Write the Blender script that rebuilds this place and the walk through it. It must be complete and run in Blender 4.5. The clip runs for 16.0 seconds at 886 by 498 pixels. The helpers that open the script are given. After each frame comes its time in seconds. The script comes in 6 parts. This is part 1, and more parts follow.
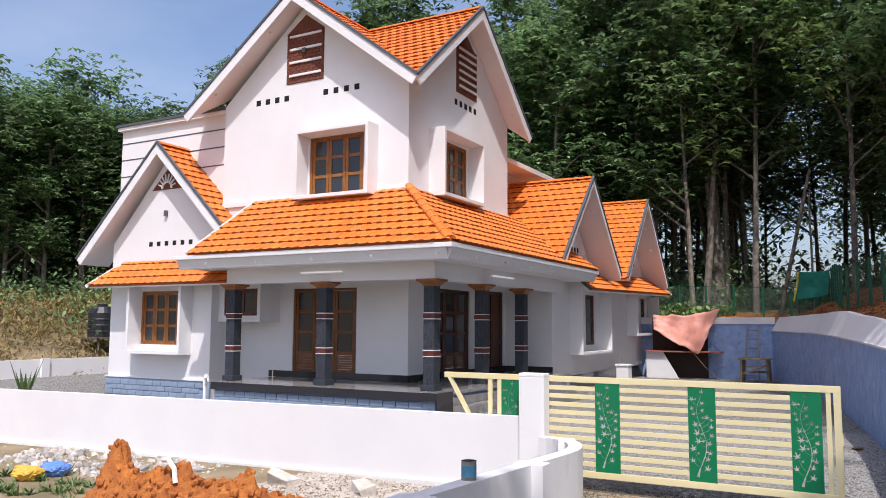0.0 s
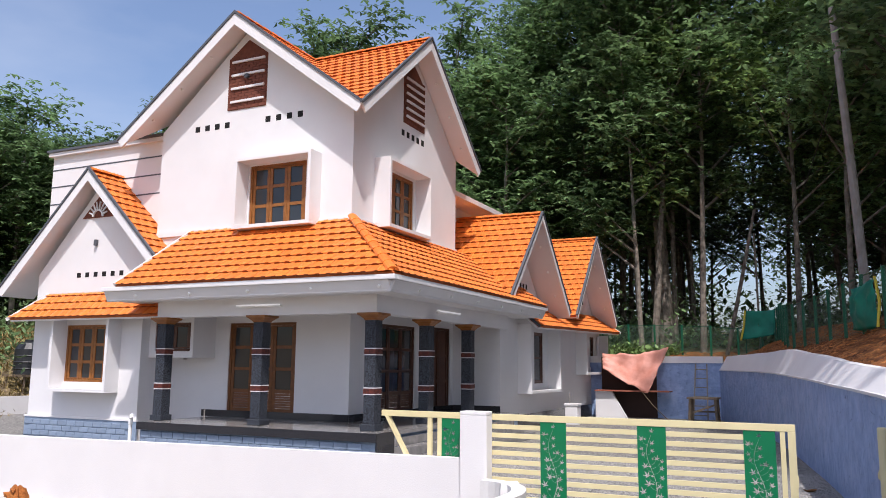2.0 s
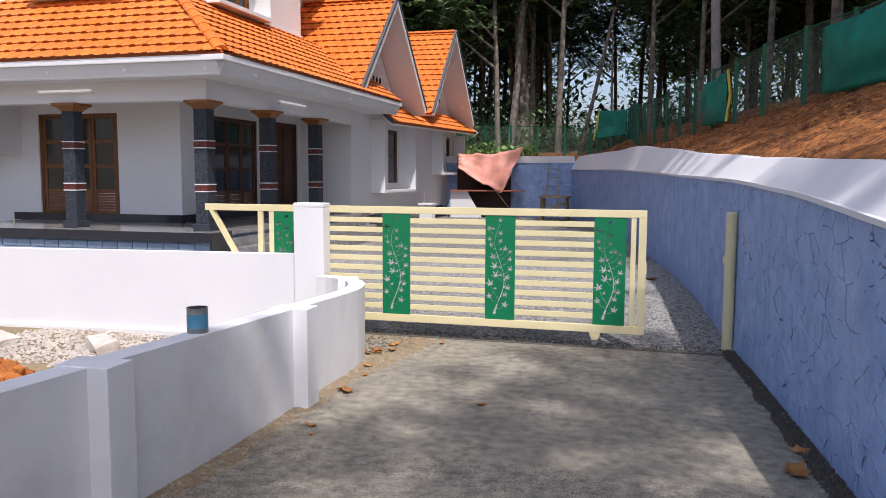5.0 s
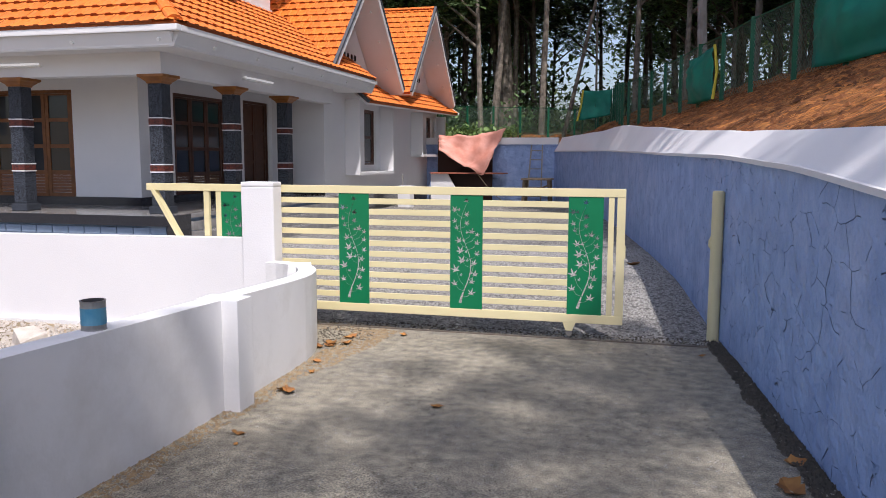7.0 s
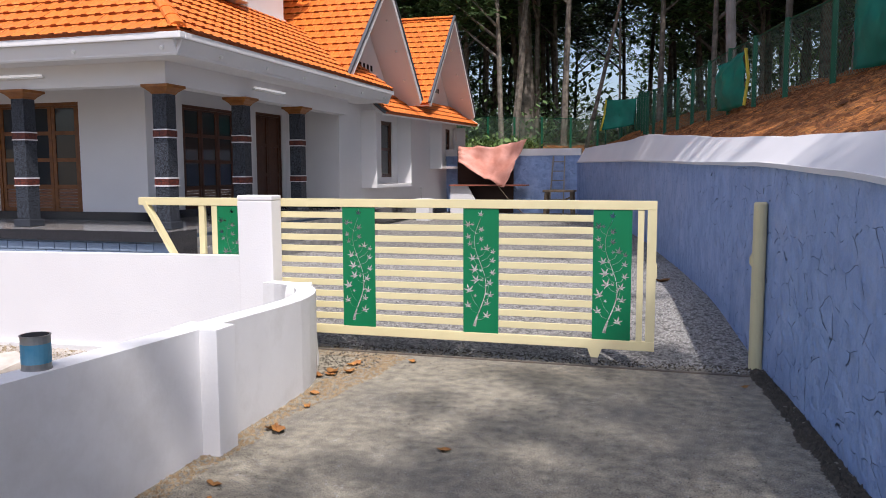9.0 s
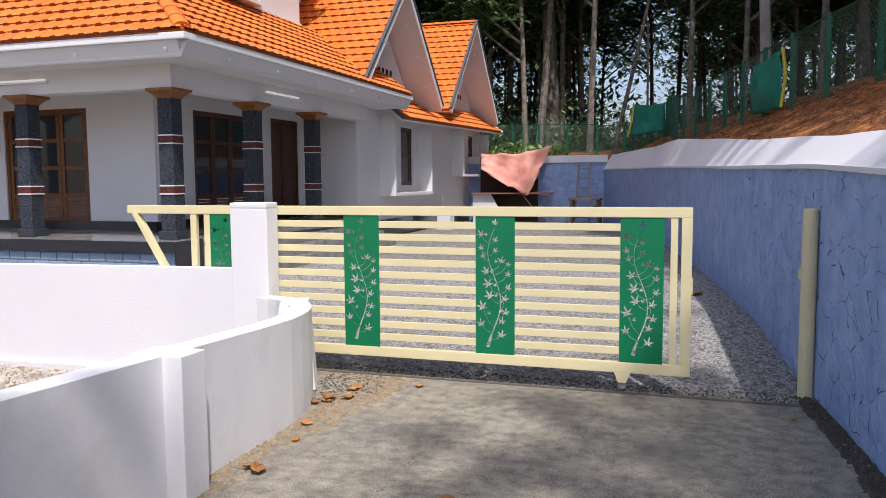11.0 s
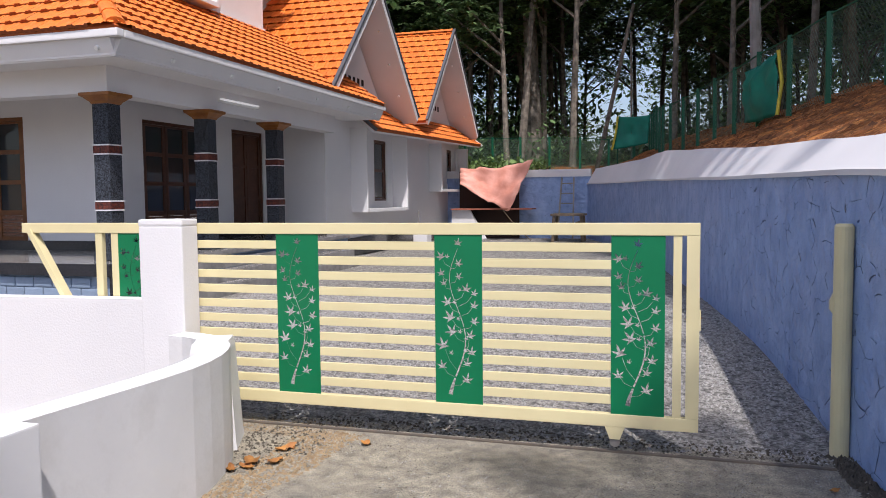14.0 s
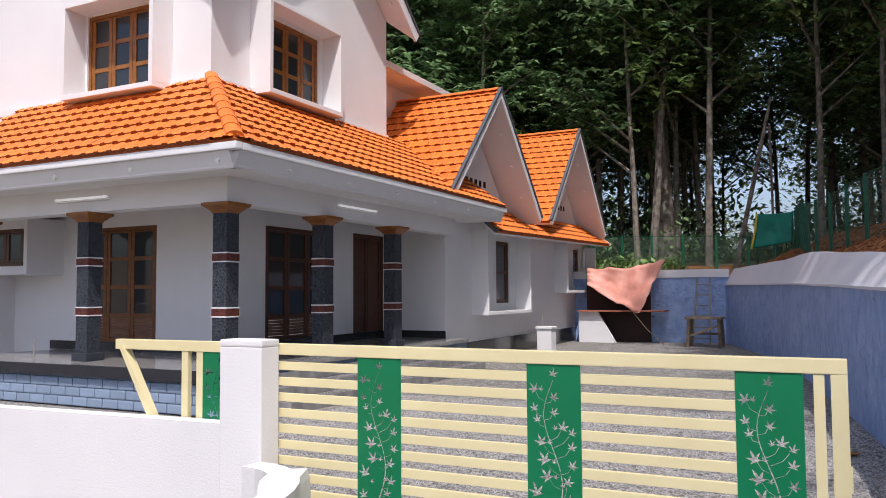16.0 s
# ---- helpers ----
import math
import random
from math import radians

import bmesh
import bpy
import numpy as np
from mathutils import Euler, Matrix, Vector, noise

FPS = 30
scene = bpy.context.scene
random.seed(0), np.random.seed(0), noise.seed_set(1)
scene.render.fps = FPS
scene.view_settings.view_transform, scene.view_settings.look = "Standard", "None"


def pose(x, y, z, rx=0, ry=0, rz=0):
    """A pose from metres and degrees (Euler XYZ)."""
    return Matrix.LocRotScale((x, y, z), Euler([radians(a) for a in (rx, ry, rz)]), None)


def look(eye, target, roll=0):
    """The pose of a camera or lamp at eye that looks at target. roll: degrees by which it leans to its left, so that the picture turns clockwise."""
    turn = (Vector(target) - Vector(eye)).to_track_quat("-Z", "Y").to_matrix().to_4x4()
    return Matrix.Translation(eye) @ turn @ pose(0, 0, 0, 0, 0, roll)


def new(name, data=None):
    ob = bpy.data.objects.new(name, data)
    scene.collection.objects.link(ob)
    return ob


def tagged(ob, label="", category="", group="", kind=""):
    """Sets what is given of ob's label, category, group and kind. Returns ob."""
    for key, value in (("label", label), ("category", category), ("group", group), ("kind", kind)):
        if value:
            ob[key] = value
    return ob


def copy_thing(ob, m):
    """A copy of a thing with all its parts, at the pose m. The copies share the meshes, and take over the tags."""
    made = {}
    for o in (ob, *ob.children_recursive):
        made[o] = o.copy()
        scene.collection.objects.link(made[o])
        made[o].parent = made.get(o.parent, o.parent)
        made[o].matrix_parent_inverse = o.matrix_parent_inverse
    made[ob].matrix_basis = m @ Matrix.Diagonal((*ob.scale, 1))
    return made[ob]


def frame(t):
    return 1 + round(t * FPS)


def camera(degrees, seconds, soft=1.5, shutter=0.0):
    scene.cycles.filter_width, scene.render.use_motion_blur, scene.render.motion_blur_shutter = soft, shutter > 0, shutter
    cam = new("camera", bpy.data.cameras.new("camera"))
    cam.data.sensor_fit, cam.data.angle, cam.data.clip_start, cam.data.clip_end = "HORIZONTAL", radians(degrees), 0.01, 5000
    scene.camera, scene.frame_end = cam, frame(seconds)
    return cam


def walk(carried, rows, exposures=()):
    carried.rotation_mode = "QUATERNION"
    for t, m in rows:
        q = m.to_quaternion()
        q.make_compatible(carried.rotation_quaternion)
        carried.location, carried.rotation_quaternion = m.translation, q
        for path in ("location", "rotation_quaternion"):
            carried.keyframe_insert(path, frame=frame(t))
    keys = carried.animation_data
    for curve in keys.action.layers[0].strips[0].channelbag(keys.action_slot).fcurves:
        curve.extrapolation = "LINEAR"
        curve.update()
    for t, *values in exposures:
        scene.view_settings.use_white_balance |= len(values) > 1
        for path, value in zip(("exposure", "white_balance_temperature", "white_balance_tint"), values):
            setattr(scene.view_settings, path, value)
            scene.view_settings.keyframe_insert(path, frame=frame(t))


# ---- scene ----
cam = camera(59.2, 16.0, soft=0.9)
PATH = [
    (0, (0.012, -0.004, 2.057), (-0.951, 1.738, 2.252), 0.3),
    (0.5, (-0.07, 0.199, 2.056), (-0.976, 1.951, 2.388), 0.3),
    (1, (-0.1, 0.361, 2.04), (-0.982, 2.126, 2.369), 0.5),
    (1.5, (-0.089, 0.474, 2.006), (-0.953, 2.249, 2.325), 0.6),
    (2, (-0.116, 0.59, 1.991), (-0.965, 2.376, 2.287), 0.5),
    (2.5, (-0.173, 0.856, 1.938), (-0.836, 2.732, 2.136), -0.0),
    (3, (-0.203, 0.982, 1.878), (-0.792, 2.893, 1.925), -0.2),
    (3.5, (-0.163, 1.133, 1.812), (-0.745, 3.045, 1.756), 0.3),
    (4, (-0.19, 1.297, 1.781), (-0.75, 3.211, 1.629), 0.5),
    (4.5, (-0.28, 1.49, 1.781), (-0.82, 3.407, 1.6), 0.4),
    (7, (-0.217, 2.424, 1.693), (-0.707, 4.349, 1.46), 0.2),
    (7.5, (-0.167, 2.591, 1.686), (-0.665, 4.515, 1.458), 0.5),
    (8, (-0.202, 2.792, 1.686), (-0.692, 4.719, 1.478), 0.6),
    (8.5, (-0.26, 2.912, 1.684), (-0.759, 4.838, 1.48), 0.5),
    (9, (-0.288, 3.07, 1.67), (-0.835, 4.983, 1.469), -0.2),
    (9.5, (-0.281, 3.229, 1.658), (-0.889, 5.124, 1.459), -0.1),
    (12, (-0.465, 4.088, 1.623), (-1.06, 5.99, 1.454), -0.9),
    (12.5, (-0.519, 4.278, 1.624), (-1.094, 6.186, 1.451), -1.3),
    (13, (-0.494, 4.494, 1.61), (-1.065, 6.403, 1.439), -1.1),
    (13.5, (-0.456, 4.664, 1.593), (-1.025, 6.574, 1.422), -0.7),
    (14, (-0.487, 4.858, 1.589), (-1.061, 6.769, 1.453), -0.6),
    (14.5, (-0.468, 5.015, 1.622), (-1.095, 6.91, 1.499), -0.7),
    (15, (-0.394, 5.147, 1.667), (-1.181, 6.985, 1.605), -0.8),
    (15.5, (-0.382, 5.262, 1.715), (-1.26, 7.058, 1.736), -0.8),
    (16, (-0.415, 5.422, 1.747), (-1.302, 7.211, 1.859), -0.4),
]
walk(cam, [(t, look(eye, target, roll)) for t, eye, target, roll in PATH], exposures=[(0, 0.15, 6200, 17), (14, 0.15, 6200, 17), (16, 0.08, 6200, 17)])

# ---- light ----
world = bpy.data.worlds.new("sky")
scene.world = world
world.use_nodes = True
wn = world.node_tree
sky = wn.nodes.new("ShaderNodeTexSky")
sky.sky_type = "NISHITA"
sky.sun_disc = False
SUN = Vector((0.38, -0.62, 1.2)).normalized()
sky.sun_elevation = math.asin(SUN.z)
sky.sun_rotation = math.atan2(SUN.x, SUN.y)
sky.air_density, sky.dust_density, sky.ozone_density = 1.0, 3.0, 1.5
# thin high cloud
cloud_co = wn.nodes.new("ShaderNodeTexCoord")
cloud_map = wn.nodes.new("ShaderNodeMapping")
cloud_map.inputs["Scale"].default_value = (2.0, 2.0, 6.0)
wn.links.new(cloud_co.outputs["Generated"], cloud_map.inputs["Vector"])
cloud = wn.nodes.new("ShaderNodeTexNoise")
cloud.inputs["Scale"].default_value, cloud.inputs["Detail"].default_value = 1.6, 6.0
wn.links.new(cloud_map.outputs[0], cloud.inputs["Vector"])
cloud_amt = wn.nodes.new("ShaderNodeMapRange")
cloud_amt.inputs[1].default_value, cloud_amt.inputs[2].default_value, cloud_amt.inputs[4].default_value = 0.45, 0.75, 0.22
wn.links.new(cloud.outputs["Fac"], cloud_amt.inputs[0])
cloud_mix = wn.nodes.new("ShaderNodeMix")
cloud_mix.data_type = "RGBA"
cloud_mix.inputs["B"].default_value = (4.6, 4.9, 5.3, 1)
wn.links.new(cloud_amt.outputs[0], cloud_mix.inputs["Factor"])
wn.links.new(sky.outputs[0], cloud_mix.inputs["A"])
wn.links.new(cloud_mix.outputs["Result"], wn.nodes["Background"].inputs[0])
wn.nodes["Background"].inputs[1].default_value = 0.165
sun = new("sun", bpy.data.lights.new("sun", "SUN"))
sun.data.energy, sun.data.angle, sun.data.color = 4.0, radians(0.9), (1.0, 0.95, 0.87)
sun.matrix_basis = look(SUN * 60, (0, 0, 0))


# ---- materials ----
def mat(name, c1, c2=None, scale=3.0, rough=0.7, bump=0.0, bscale=40.0, metal=0.0, rand=0.0, detail=6.0, spec=0.4, stain=None, stain_scale=0.6, stain_amt=0.35, grit=0.0, stretch=None):
    m = bpy.data.materials.new(name)
    m.use_nodes = True
    t = m.node_tree
    b = t.nodes["Principled BSDF"]
    b.inputs["Roughness"].default_value = rough
    b.inputs["Metallic"].default_value = metal
    b.inputs["Specular IOR Level"].default_value = spec
    co = t.nodes.new("ShaderNodeTexCoord")
    src = co.outputs["Object"]
    if stretch:
        mp = t.nodes.new("ShaderNodeMapping")
        mp.inputs["Scale"].default_value = stretch
        t.links.new(src, mp.inputs["Vector"])
        src = mp.outputs[0]
    no = t.nodes.new("ShaderNodeTexNoise")
    no.inputs["Scale"].default_value, no.inputs["Detail"].default_value = scale, detail
    t.links.new(src, no.inputs["Vector"])
    ramp = t.nodes.new("ShaderNodeMapRange")
    ramp.inputs[1].default_value, ramp.inputs[2].default_value = 0.3, 0.7
    t.links.new(no.outputs["Fac"], ramp.inputs[0])
    mix = t.nodes.new("ShaderNodeMix")
    mix.data_type = "RGBA"
    mix.inputs["A"].default_value = (*c1, 1)
    mix.inputs["B"].default_value = (*(c2 or [v * 0.85 for v in c1]), 1)
    t.links.new(ramp.outputs[0], mix.inputs["Factor"])
    out = mix.outputs["Result"]
    if stain:
        n2 = t.nodes.new("ShaderNodeTexNoise")
        n2.inputs["Scale"].default_value, n2.inputs["Detail"].default_value, n2.inputs["Roughness"].default_value = stain_scale, 8.0, 0.65
        t.links.new(src, n2.inputs["Vector"])
        r2 = t.nodes.new("ShaderNodeMapRange")
        r2.inputs[1].default_value, r2.inputs[2].default_value, r2.inputs[4].default_value = 0.5, 0.75, stain_amt
        t.links.new(n2.outputs["Fac"], r2.inputs[0])
        m2 = t.nodes.new("ShaderNodeMix")
        m2.data_type = "RGBA"
        m2.inputs["B"].default_value = (*stain, 1)
        t.links.new(r2.outputs[0], m2.inputs["Factor"])
        t.links.new(out, m2.inputs["A"])
        out = m2.outputs["Result"]
    if grit:
        # fine speckle of single grains
        n3 = t.nodes.new("ShaderNodeTexNoise")
        n3.inputs["Scale"].default_value, n3.inputs["Detail"].default_value, n3.inputs["Roughness"].default_value = grit, 2.0, 0.7
        t.links.new(src, n3.inputs["Vector"])
        r3 = t.nodes.new("ShaderNodeMapRange")
        r3.inputs[1].default_value, r3.inputs[2].default_value, r3.inputs[3].default_value, r3.inputs[4].default_value = 0.38, 0.62, 0.48, 1.45
        t.links.new(n3.outputs["Fac"], r3.inputs[0])
        h3 = t.nodes.new("ShaderNodeHueSaturation")
        t.links.new(r3.outputs[0], h3.inputs["Value"])
        t.links.new(out, h3.inputs["Color"])
        out = h3.outputs["Color"]
    if rand:
        oi = t.nodes.new("ShaderNodeObjectInfo")
        hs = t.nodes.new("ShaderNodeHueSaturation")
        mr = t.nodes.new("ShaderNodeMapRange")
        mr.inputs[3].default_value, mr.inputs[4].default_value = 1 - rand, 1 + rand
        t.links.new(oi.outputs["Random"], mr.inputs[0])
        t.links.new(mr.outputs[0], hs.inputs["Value"])
        t.links.new(out, hs.inputs["Color"])
        out = hs.outputs["Color"]
    t.links.new(out, b.inputs["Base Color"])
    if bump:
        n3 = t.nodes.new("ShaderNodeTexNoise")
        n3.inputs["Scale"].default_value, n3.inputs["Detail"].default_value = bscale, 5.0
        t.links.new(src, n3.inputs["Vector"])
        bp = t.nodes.new("ShaderNodeBump")
        bp.inputs["Strength"].default_value, bp.inputs["Distance"].default_value = bump, 0.02
        t.links.new(n3.outputs["Fac"], bp.inputs["Height"])
        t.links.new(bp.outputs[0], b.inputs["Normal"])
    return m


WHITE = mat("white_paint", (0.735, 0.725, 0.725), (0.695, 0.685, 0.69), 1.2, 0.75, 0.12, 60, stain=(0.66, 0.65, 0.64), stain_amt=0.2)
OFFWHITE = mat("white_wall_paint", (0.74, 0.735, 0.73), (0.68, 0.675, 0.67), 2.0, 0.8, 0.1, 30, stain=(0.48, 0.46, 0.42), stain_scale=1.8, stain_amt=0.5)
TILE = mat("orange_tile", (0.74, 0.205, 0.028), (0.64, 0.15, 0.02), 6.0, 0.5, 0.15, 80, rand=0.12)
# darker copy of the tile colour: shade under the lips, painted on
TILE_EDGE = mat("tile_lip_shade", (0.34, 0.085, 0.02), (0.22, 0.05, 0.015), 20.0, 0.8)
TILE_BACK = mat("tile_bed", (0.45, 0.11, 0.02), (0.35, 0.08, 0.015), 6.0, 0.7)
GREYTRIM = mat("grey_verge", (0.085, 0.092, 0.105), None, 4.0, 0.5)
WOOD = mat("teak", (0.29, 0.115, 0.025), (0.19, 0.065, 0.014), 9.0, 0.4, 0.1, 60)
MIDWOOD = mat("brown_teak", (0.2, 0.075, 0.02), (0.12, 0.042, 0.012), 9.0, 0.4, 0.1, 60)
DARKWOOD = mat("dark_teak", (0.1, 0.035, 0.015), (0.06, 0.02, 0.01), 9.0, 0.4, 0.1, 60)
BRICK = mat("brick_cladding", (0.19, 0.06, 0.035), (0.12, 0.035, 0.02), 9.0, 0.8, 0.4, 40)
STONE = mat("black_rough_stone", (0.004, 0.005, 0.007), (0.075, 0.085, 0.105), 62.0, 0.55, 0.9, 62, detail=1.0, spec=0.2)
GRANITE = mat("black_granite", (0.02, 0.02, 0.023), (0.04, 0.04, 0.045), 60.0, 0.15, spec=0.6)
FLOORSTONE = mat("polished_floor", (0.3, 0.29, 0.28), (0.17, 0.165, 0.16), 5.0, 0.18, spec=0.6)
REDBAND = mat("red_band", (0.17, 0.036, 0.02), (0.025, 0.008, 0.007), 30.0, 0.6, 0.5, 40)
PLINTH = mat("grey_blue_plinth", (0.26, 0.33, 0.43), (0.2, 0.26, 0.35), 5.0, 0.7, 0.3, 40, rand=0.08)
CREAM = mat("cream_gate_paint", (0.72, 0.64, 0.37), (0.67, 0.585, 0.33), 3.0, 0.45, 0.05, 50)
GREEN = mat("green_panel_paint", (0.0, 0.17, 0.065), (0.0, 0.15, 0.055), 3.0, 0.4)
# near-black for the shade inside openings; the vents are solid boxes in it
HOLE = mat("dark_void", (0.01, 0.01, 0.01), None, 3.0, 0.9)
CONCRETE = mat("driveway_concrete", (0.39, 0.35, 0.265), (0.18, 0.165, 0.135), 11.0, 0.92, 0.8, 90, grit=110.0, stain=(0.13, 0.128, 0.122), stain_scale=0.8, stain_amt=0.75)
GRAVEL = mat("gravel", (0.32, 0.307, 0.282), (0.1, 0.097, 0.09), 14.0, 0.95, 0.8, 50, grit=38.0, stain=(0.27, 0.25, 0.22), stain_scale=0.5)
SOIL = mat("red_soil", (0.46, 0.165, 0.035), (0.25, 0.075, 0.018), 7.0, 0.95, 1.0, 22, stain=(0.5, 0.22, 0.07), stain_scale=0.8)
# darker than red_soil: tree shade on the bank is part of this colour
BANKSOIL = mat("bank_soil", (0.4, 0.145, 0.03), (0.07, 0.026, 0.01), 15.0, 0.95, 1.0, 12, stain=(0.48, 0.22, 0.055), stain_scale=1.3, grit=34.0, detail=10.0, stretch=(0.42, 1.0, 0.42))
EARTH = mat("earth", (0.3, 0.23, 0.14), (0.16, 0.13, 0.07), 1.2, 0.95, 1.0, 12)
BARK = mat("bark", (0.25, 0.215, 0.175), (0.085, 0.072, 0.058), 5.0, 0.9, 0.8, 14, rand=0.25)
LEAF = mat("leaf", (0.16, 0.245, 0.105), (0.095, 0.165, 0.068), 0.6, 0.38, rand=0.35)
LEAF2 = mat("leaf_light", (0.15, 0.22, 0.075), (0.1, 0.165, 0.05), 0.6, 0.4, rand=0.25)


def let_light_through(m, share):
    """Thin leaves pass some light, and no two leaves are of one shade."""
    t = m.node_tree
    b, out = t.nodes["Principled BSDF"], t.nodes["Material Output"]
    geo = t.nodes.new("ShaderNodeNewGeometry")
    shade = t.nodes.new("ShaderNodeMapRange")
    shade.inputs[3].default_value, shade.inputs[4].default_value = 0.4, 1.75
    t.links.new(geo.outputs["Random Per Island"], shade.inputs[0])
    hue = t.nodes.new("ShaderNodeHueSaturation")
    t.links.new(shade.outputs[0], hue.inputs["Value"])
    t.links.new(b.inputs["Base Color"].links[0].from_socket, hue.inputs["Color"])
    t.links.new(hue.outputs["Color"], b.inputs["Base Color"])
    tr = t.nodes.new("ShaderNodeBsdfTranslucent")
    mx = t.nodes.new("ShaderNodeMixShader")
    mx.inputs[0].default_value = share
    t.links.new(b.inputs["Base Color"].links[0].from_socket, tr.inputs["Color"])
    t.links.new(b.outputs[0], mx.inputs[1])
    t.links.new(tr.outputs[0], mx.inputs[2])
    t.links.new(mx.outputs[0], out.inputs["Surface"])


let_light_through(LEAF, 0.4)
let_light_through(LEAF2, 0.35)
NET = mat("green_net", (0.0, 0.2, 0.13), (0.0, 0.13, 0.09), 3.0, 0.6)
GREENPOST = mat("green_post", (0.0, 0.085, 0.038), None, 3.0, 0.5)
TARP = mat("pink_tarp", (0.7, 0.35, 0.28), (0.52, 0.2, 0.14), 2.5, 0.6, 0.2, 20)
OLDWOOD = mat("weathered_wood", (0.2, 0.15, 0.1), (0.1, 0.075, 0.05), 8.0, 0.85, 0.5, 30)
POLE = mat("grey_pole", (0.3, 0.28, 0.26), (0.2, 0.18, 0.16), 3.0, 0.9, 0.3, 20)
LIT = mat("lit_tube", (0.9, 0.9, 0.9), None, 3.0, 0.3)
LIT.node_tree.nodes["Principled BSDF"].inputs["Emission Color"].default_value = (1, 0.98, 0.95, 1)
LIT.node_tree.nodes["Principled BSDF"].inputs["Emission Strength"].default_value = 0.3
TUBE = mat("tube_plastic", (0.85, 0.85, 0.83), None, 3.0, 0.3)


def stone_wall_material():
    m = mat("blue_stone_plaster", (0.33, 0.45, 0.7), (0.22, 0.32, 0.56), 4.0, 0.65, stain=(0.46, 0.54, 0.74), stain_scale=1.3, stain_amt=0.6)
    t = m.node_tree
    co = t.nodes.new("ShaderNodeTexCoord")
    wob = t.nodes.new("ShaderNodeTexNoise")
    wob.inputs["Scale"].default_value = 2.5
    t.links.new(co.outputs["Object"], wob.inputs["Vector"])
    mp = t.nodes.new("ShaderNodeMapping")
    mp.inputs["Scale"].default_value = (0.6, 0.55, 1.0)
    add = t.nodes.new("ShaderNodeMix")
    add.data_type = "VECTOR"
    add.inputs["Factor"].default_value = 0.16
    t.links.new(co.outputs["Object"], add.inputs["A"])
    t.links.new(wob.outputs["Color"], add.inputs["B"])
    vo = t.nodes.new("ShaderNodeTexVoronoi")
    vo.feature = "DISTANCE_TO_EDGE"
    vo.inputs["Scale"].default_value = 6.0
    t.links.new(add.outputs["Result"], mp.inputs["Vector"])
    t.links.new(mp.outputs[0], vo.inputs["Vector"])
    mr = t.nodes.new("ShaderNodeMapRange")
    mr.inputs[2].default_value = 0.012
    t.links.new(vo.outputs["Distance"], mr.inputs[0])
    n = t.nodes.new("ShaderNodeTexNoise")
    n.inputs["Scale"].default_value, n.inputs["Detail"].default_value = 8, 10
    t.links.new(co.outputs["Object"], n.inputs["Vector"])
    ma = t.nodes.new("ShaderNodeMath")
    ma.operation = "MULTIPLY_ADD"
    ma.inputs[1].default_value = 1.1
    gate_n = t.nodes.new("ShaderNodeTexNoise")
    gate_n.inputs["Scale"].default_value = 7.0
    t.links.new(co.outputs["Object"], gate_n.inputs["Vector"])
    gate_r = t.nodes.new("ShaderNodeMapRange")
    gate_r.inputs[1].default_value, gate_r.inputs[2].default_value = 0.44, 0.5
    t.links.new(gate_n.outputs["Fac"], gate_r.inputs[0])
    mx = t.nodes.new("ShaderNodeMath")
    mx.operation = "MAXIMUM"
    t.links.new(mr.outputs[0], mx.inputs[0])
    t.links.new(gate_r.outputs[0], mx.inputs[1])
    t.links.new(n.outputs["Fac"], ma.inputs[0])
    t.links.new(mx.outputs[0], ma.inputs[2])
    # shade in the scored grooves, painted in as a darker blue
    inv = t.nodes.new("ShaderNodeMapRange")
    inv.inputs[3].default_value, inv.inputs[4].default_value = 0.6, 0.0
    t.links.new(mx.outputs[0], inv.inputs[0])
    groove_shade = t.nodes.new("ShaderNodeMix")
    groove_shade.data_type = "RGBA"
    groove_shade.inputs["B"].default_value = (0.05, 0.075, 0.15, 1)
    base = t.nodes["Principled BSDF"].inputs["Base Color"]
    t.links.new(inv.outputs[0], groove_shade.inputs["Factor"])
    t.links.new(base.links[0].from_socket, groove_shade.inputs["A"])
    t.links.new(groove_shade.outputs["Result"], base)
    bp = t.nodes.new("ShaderNodeBump")
    bp.inputs["Strength"].default_value, bp.inputs["Distance"].default_value = 1.0, 0.045
    t.links.new(ma.outputs[0], bp.inputs["Height"])
    t.links.new(bp.outputs[0], t.nodes["Principled BSDF"].inputs["Normal"])
    return m


BLUE = stone_wall_material()


def glass_material():
    m = bpy.data.materials.new("window_glass")
    m.use_nodes = True
    b = m.node_tree.nodes["Principled BSDF"]
    b.inputs["Base Color"].default_value = (0.03, 0.035, 0.04, 1)
    b.inputs["Roughness"].default_value = 0.05
    b.inputs["Specular IOR Level"].default_value = 0.5
    return m


GLASS = glass_material()


# ---- mesh helpers ----
def mesh_of(name, bm, material):
    me = bpy.data.meshes.new(name)
    bmesh.ops.recalc_face_normals(bm, faces=bm.faces)
    bm.to_mesh(me)
    bm.free()
    for m in material if isinstance(material, (list, tuple)) else [material]:
        me.materials.append(m)
    return me


def part(name, bm, material, parent, label=""):
    ob = new(name, mesh_of(name, bm, material))
    ob.parent = parent
    if label:
        tagged(ob, label)
    return ob


def solid(name, bm, material, label="", category="", group="", kind=""):
    return tagged(new(name, mesh_of(name, bm, material)), label, category, group, kind)


def thing(name, label, category, group="", kind="", at=(0, 0, 0)):
    e = new(name)
    e.location = at
    e.empty_display_size = 0.2
    return tagged(e, label, category, group, kind)


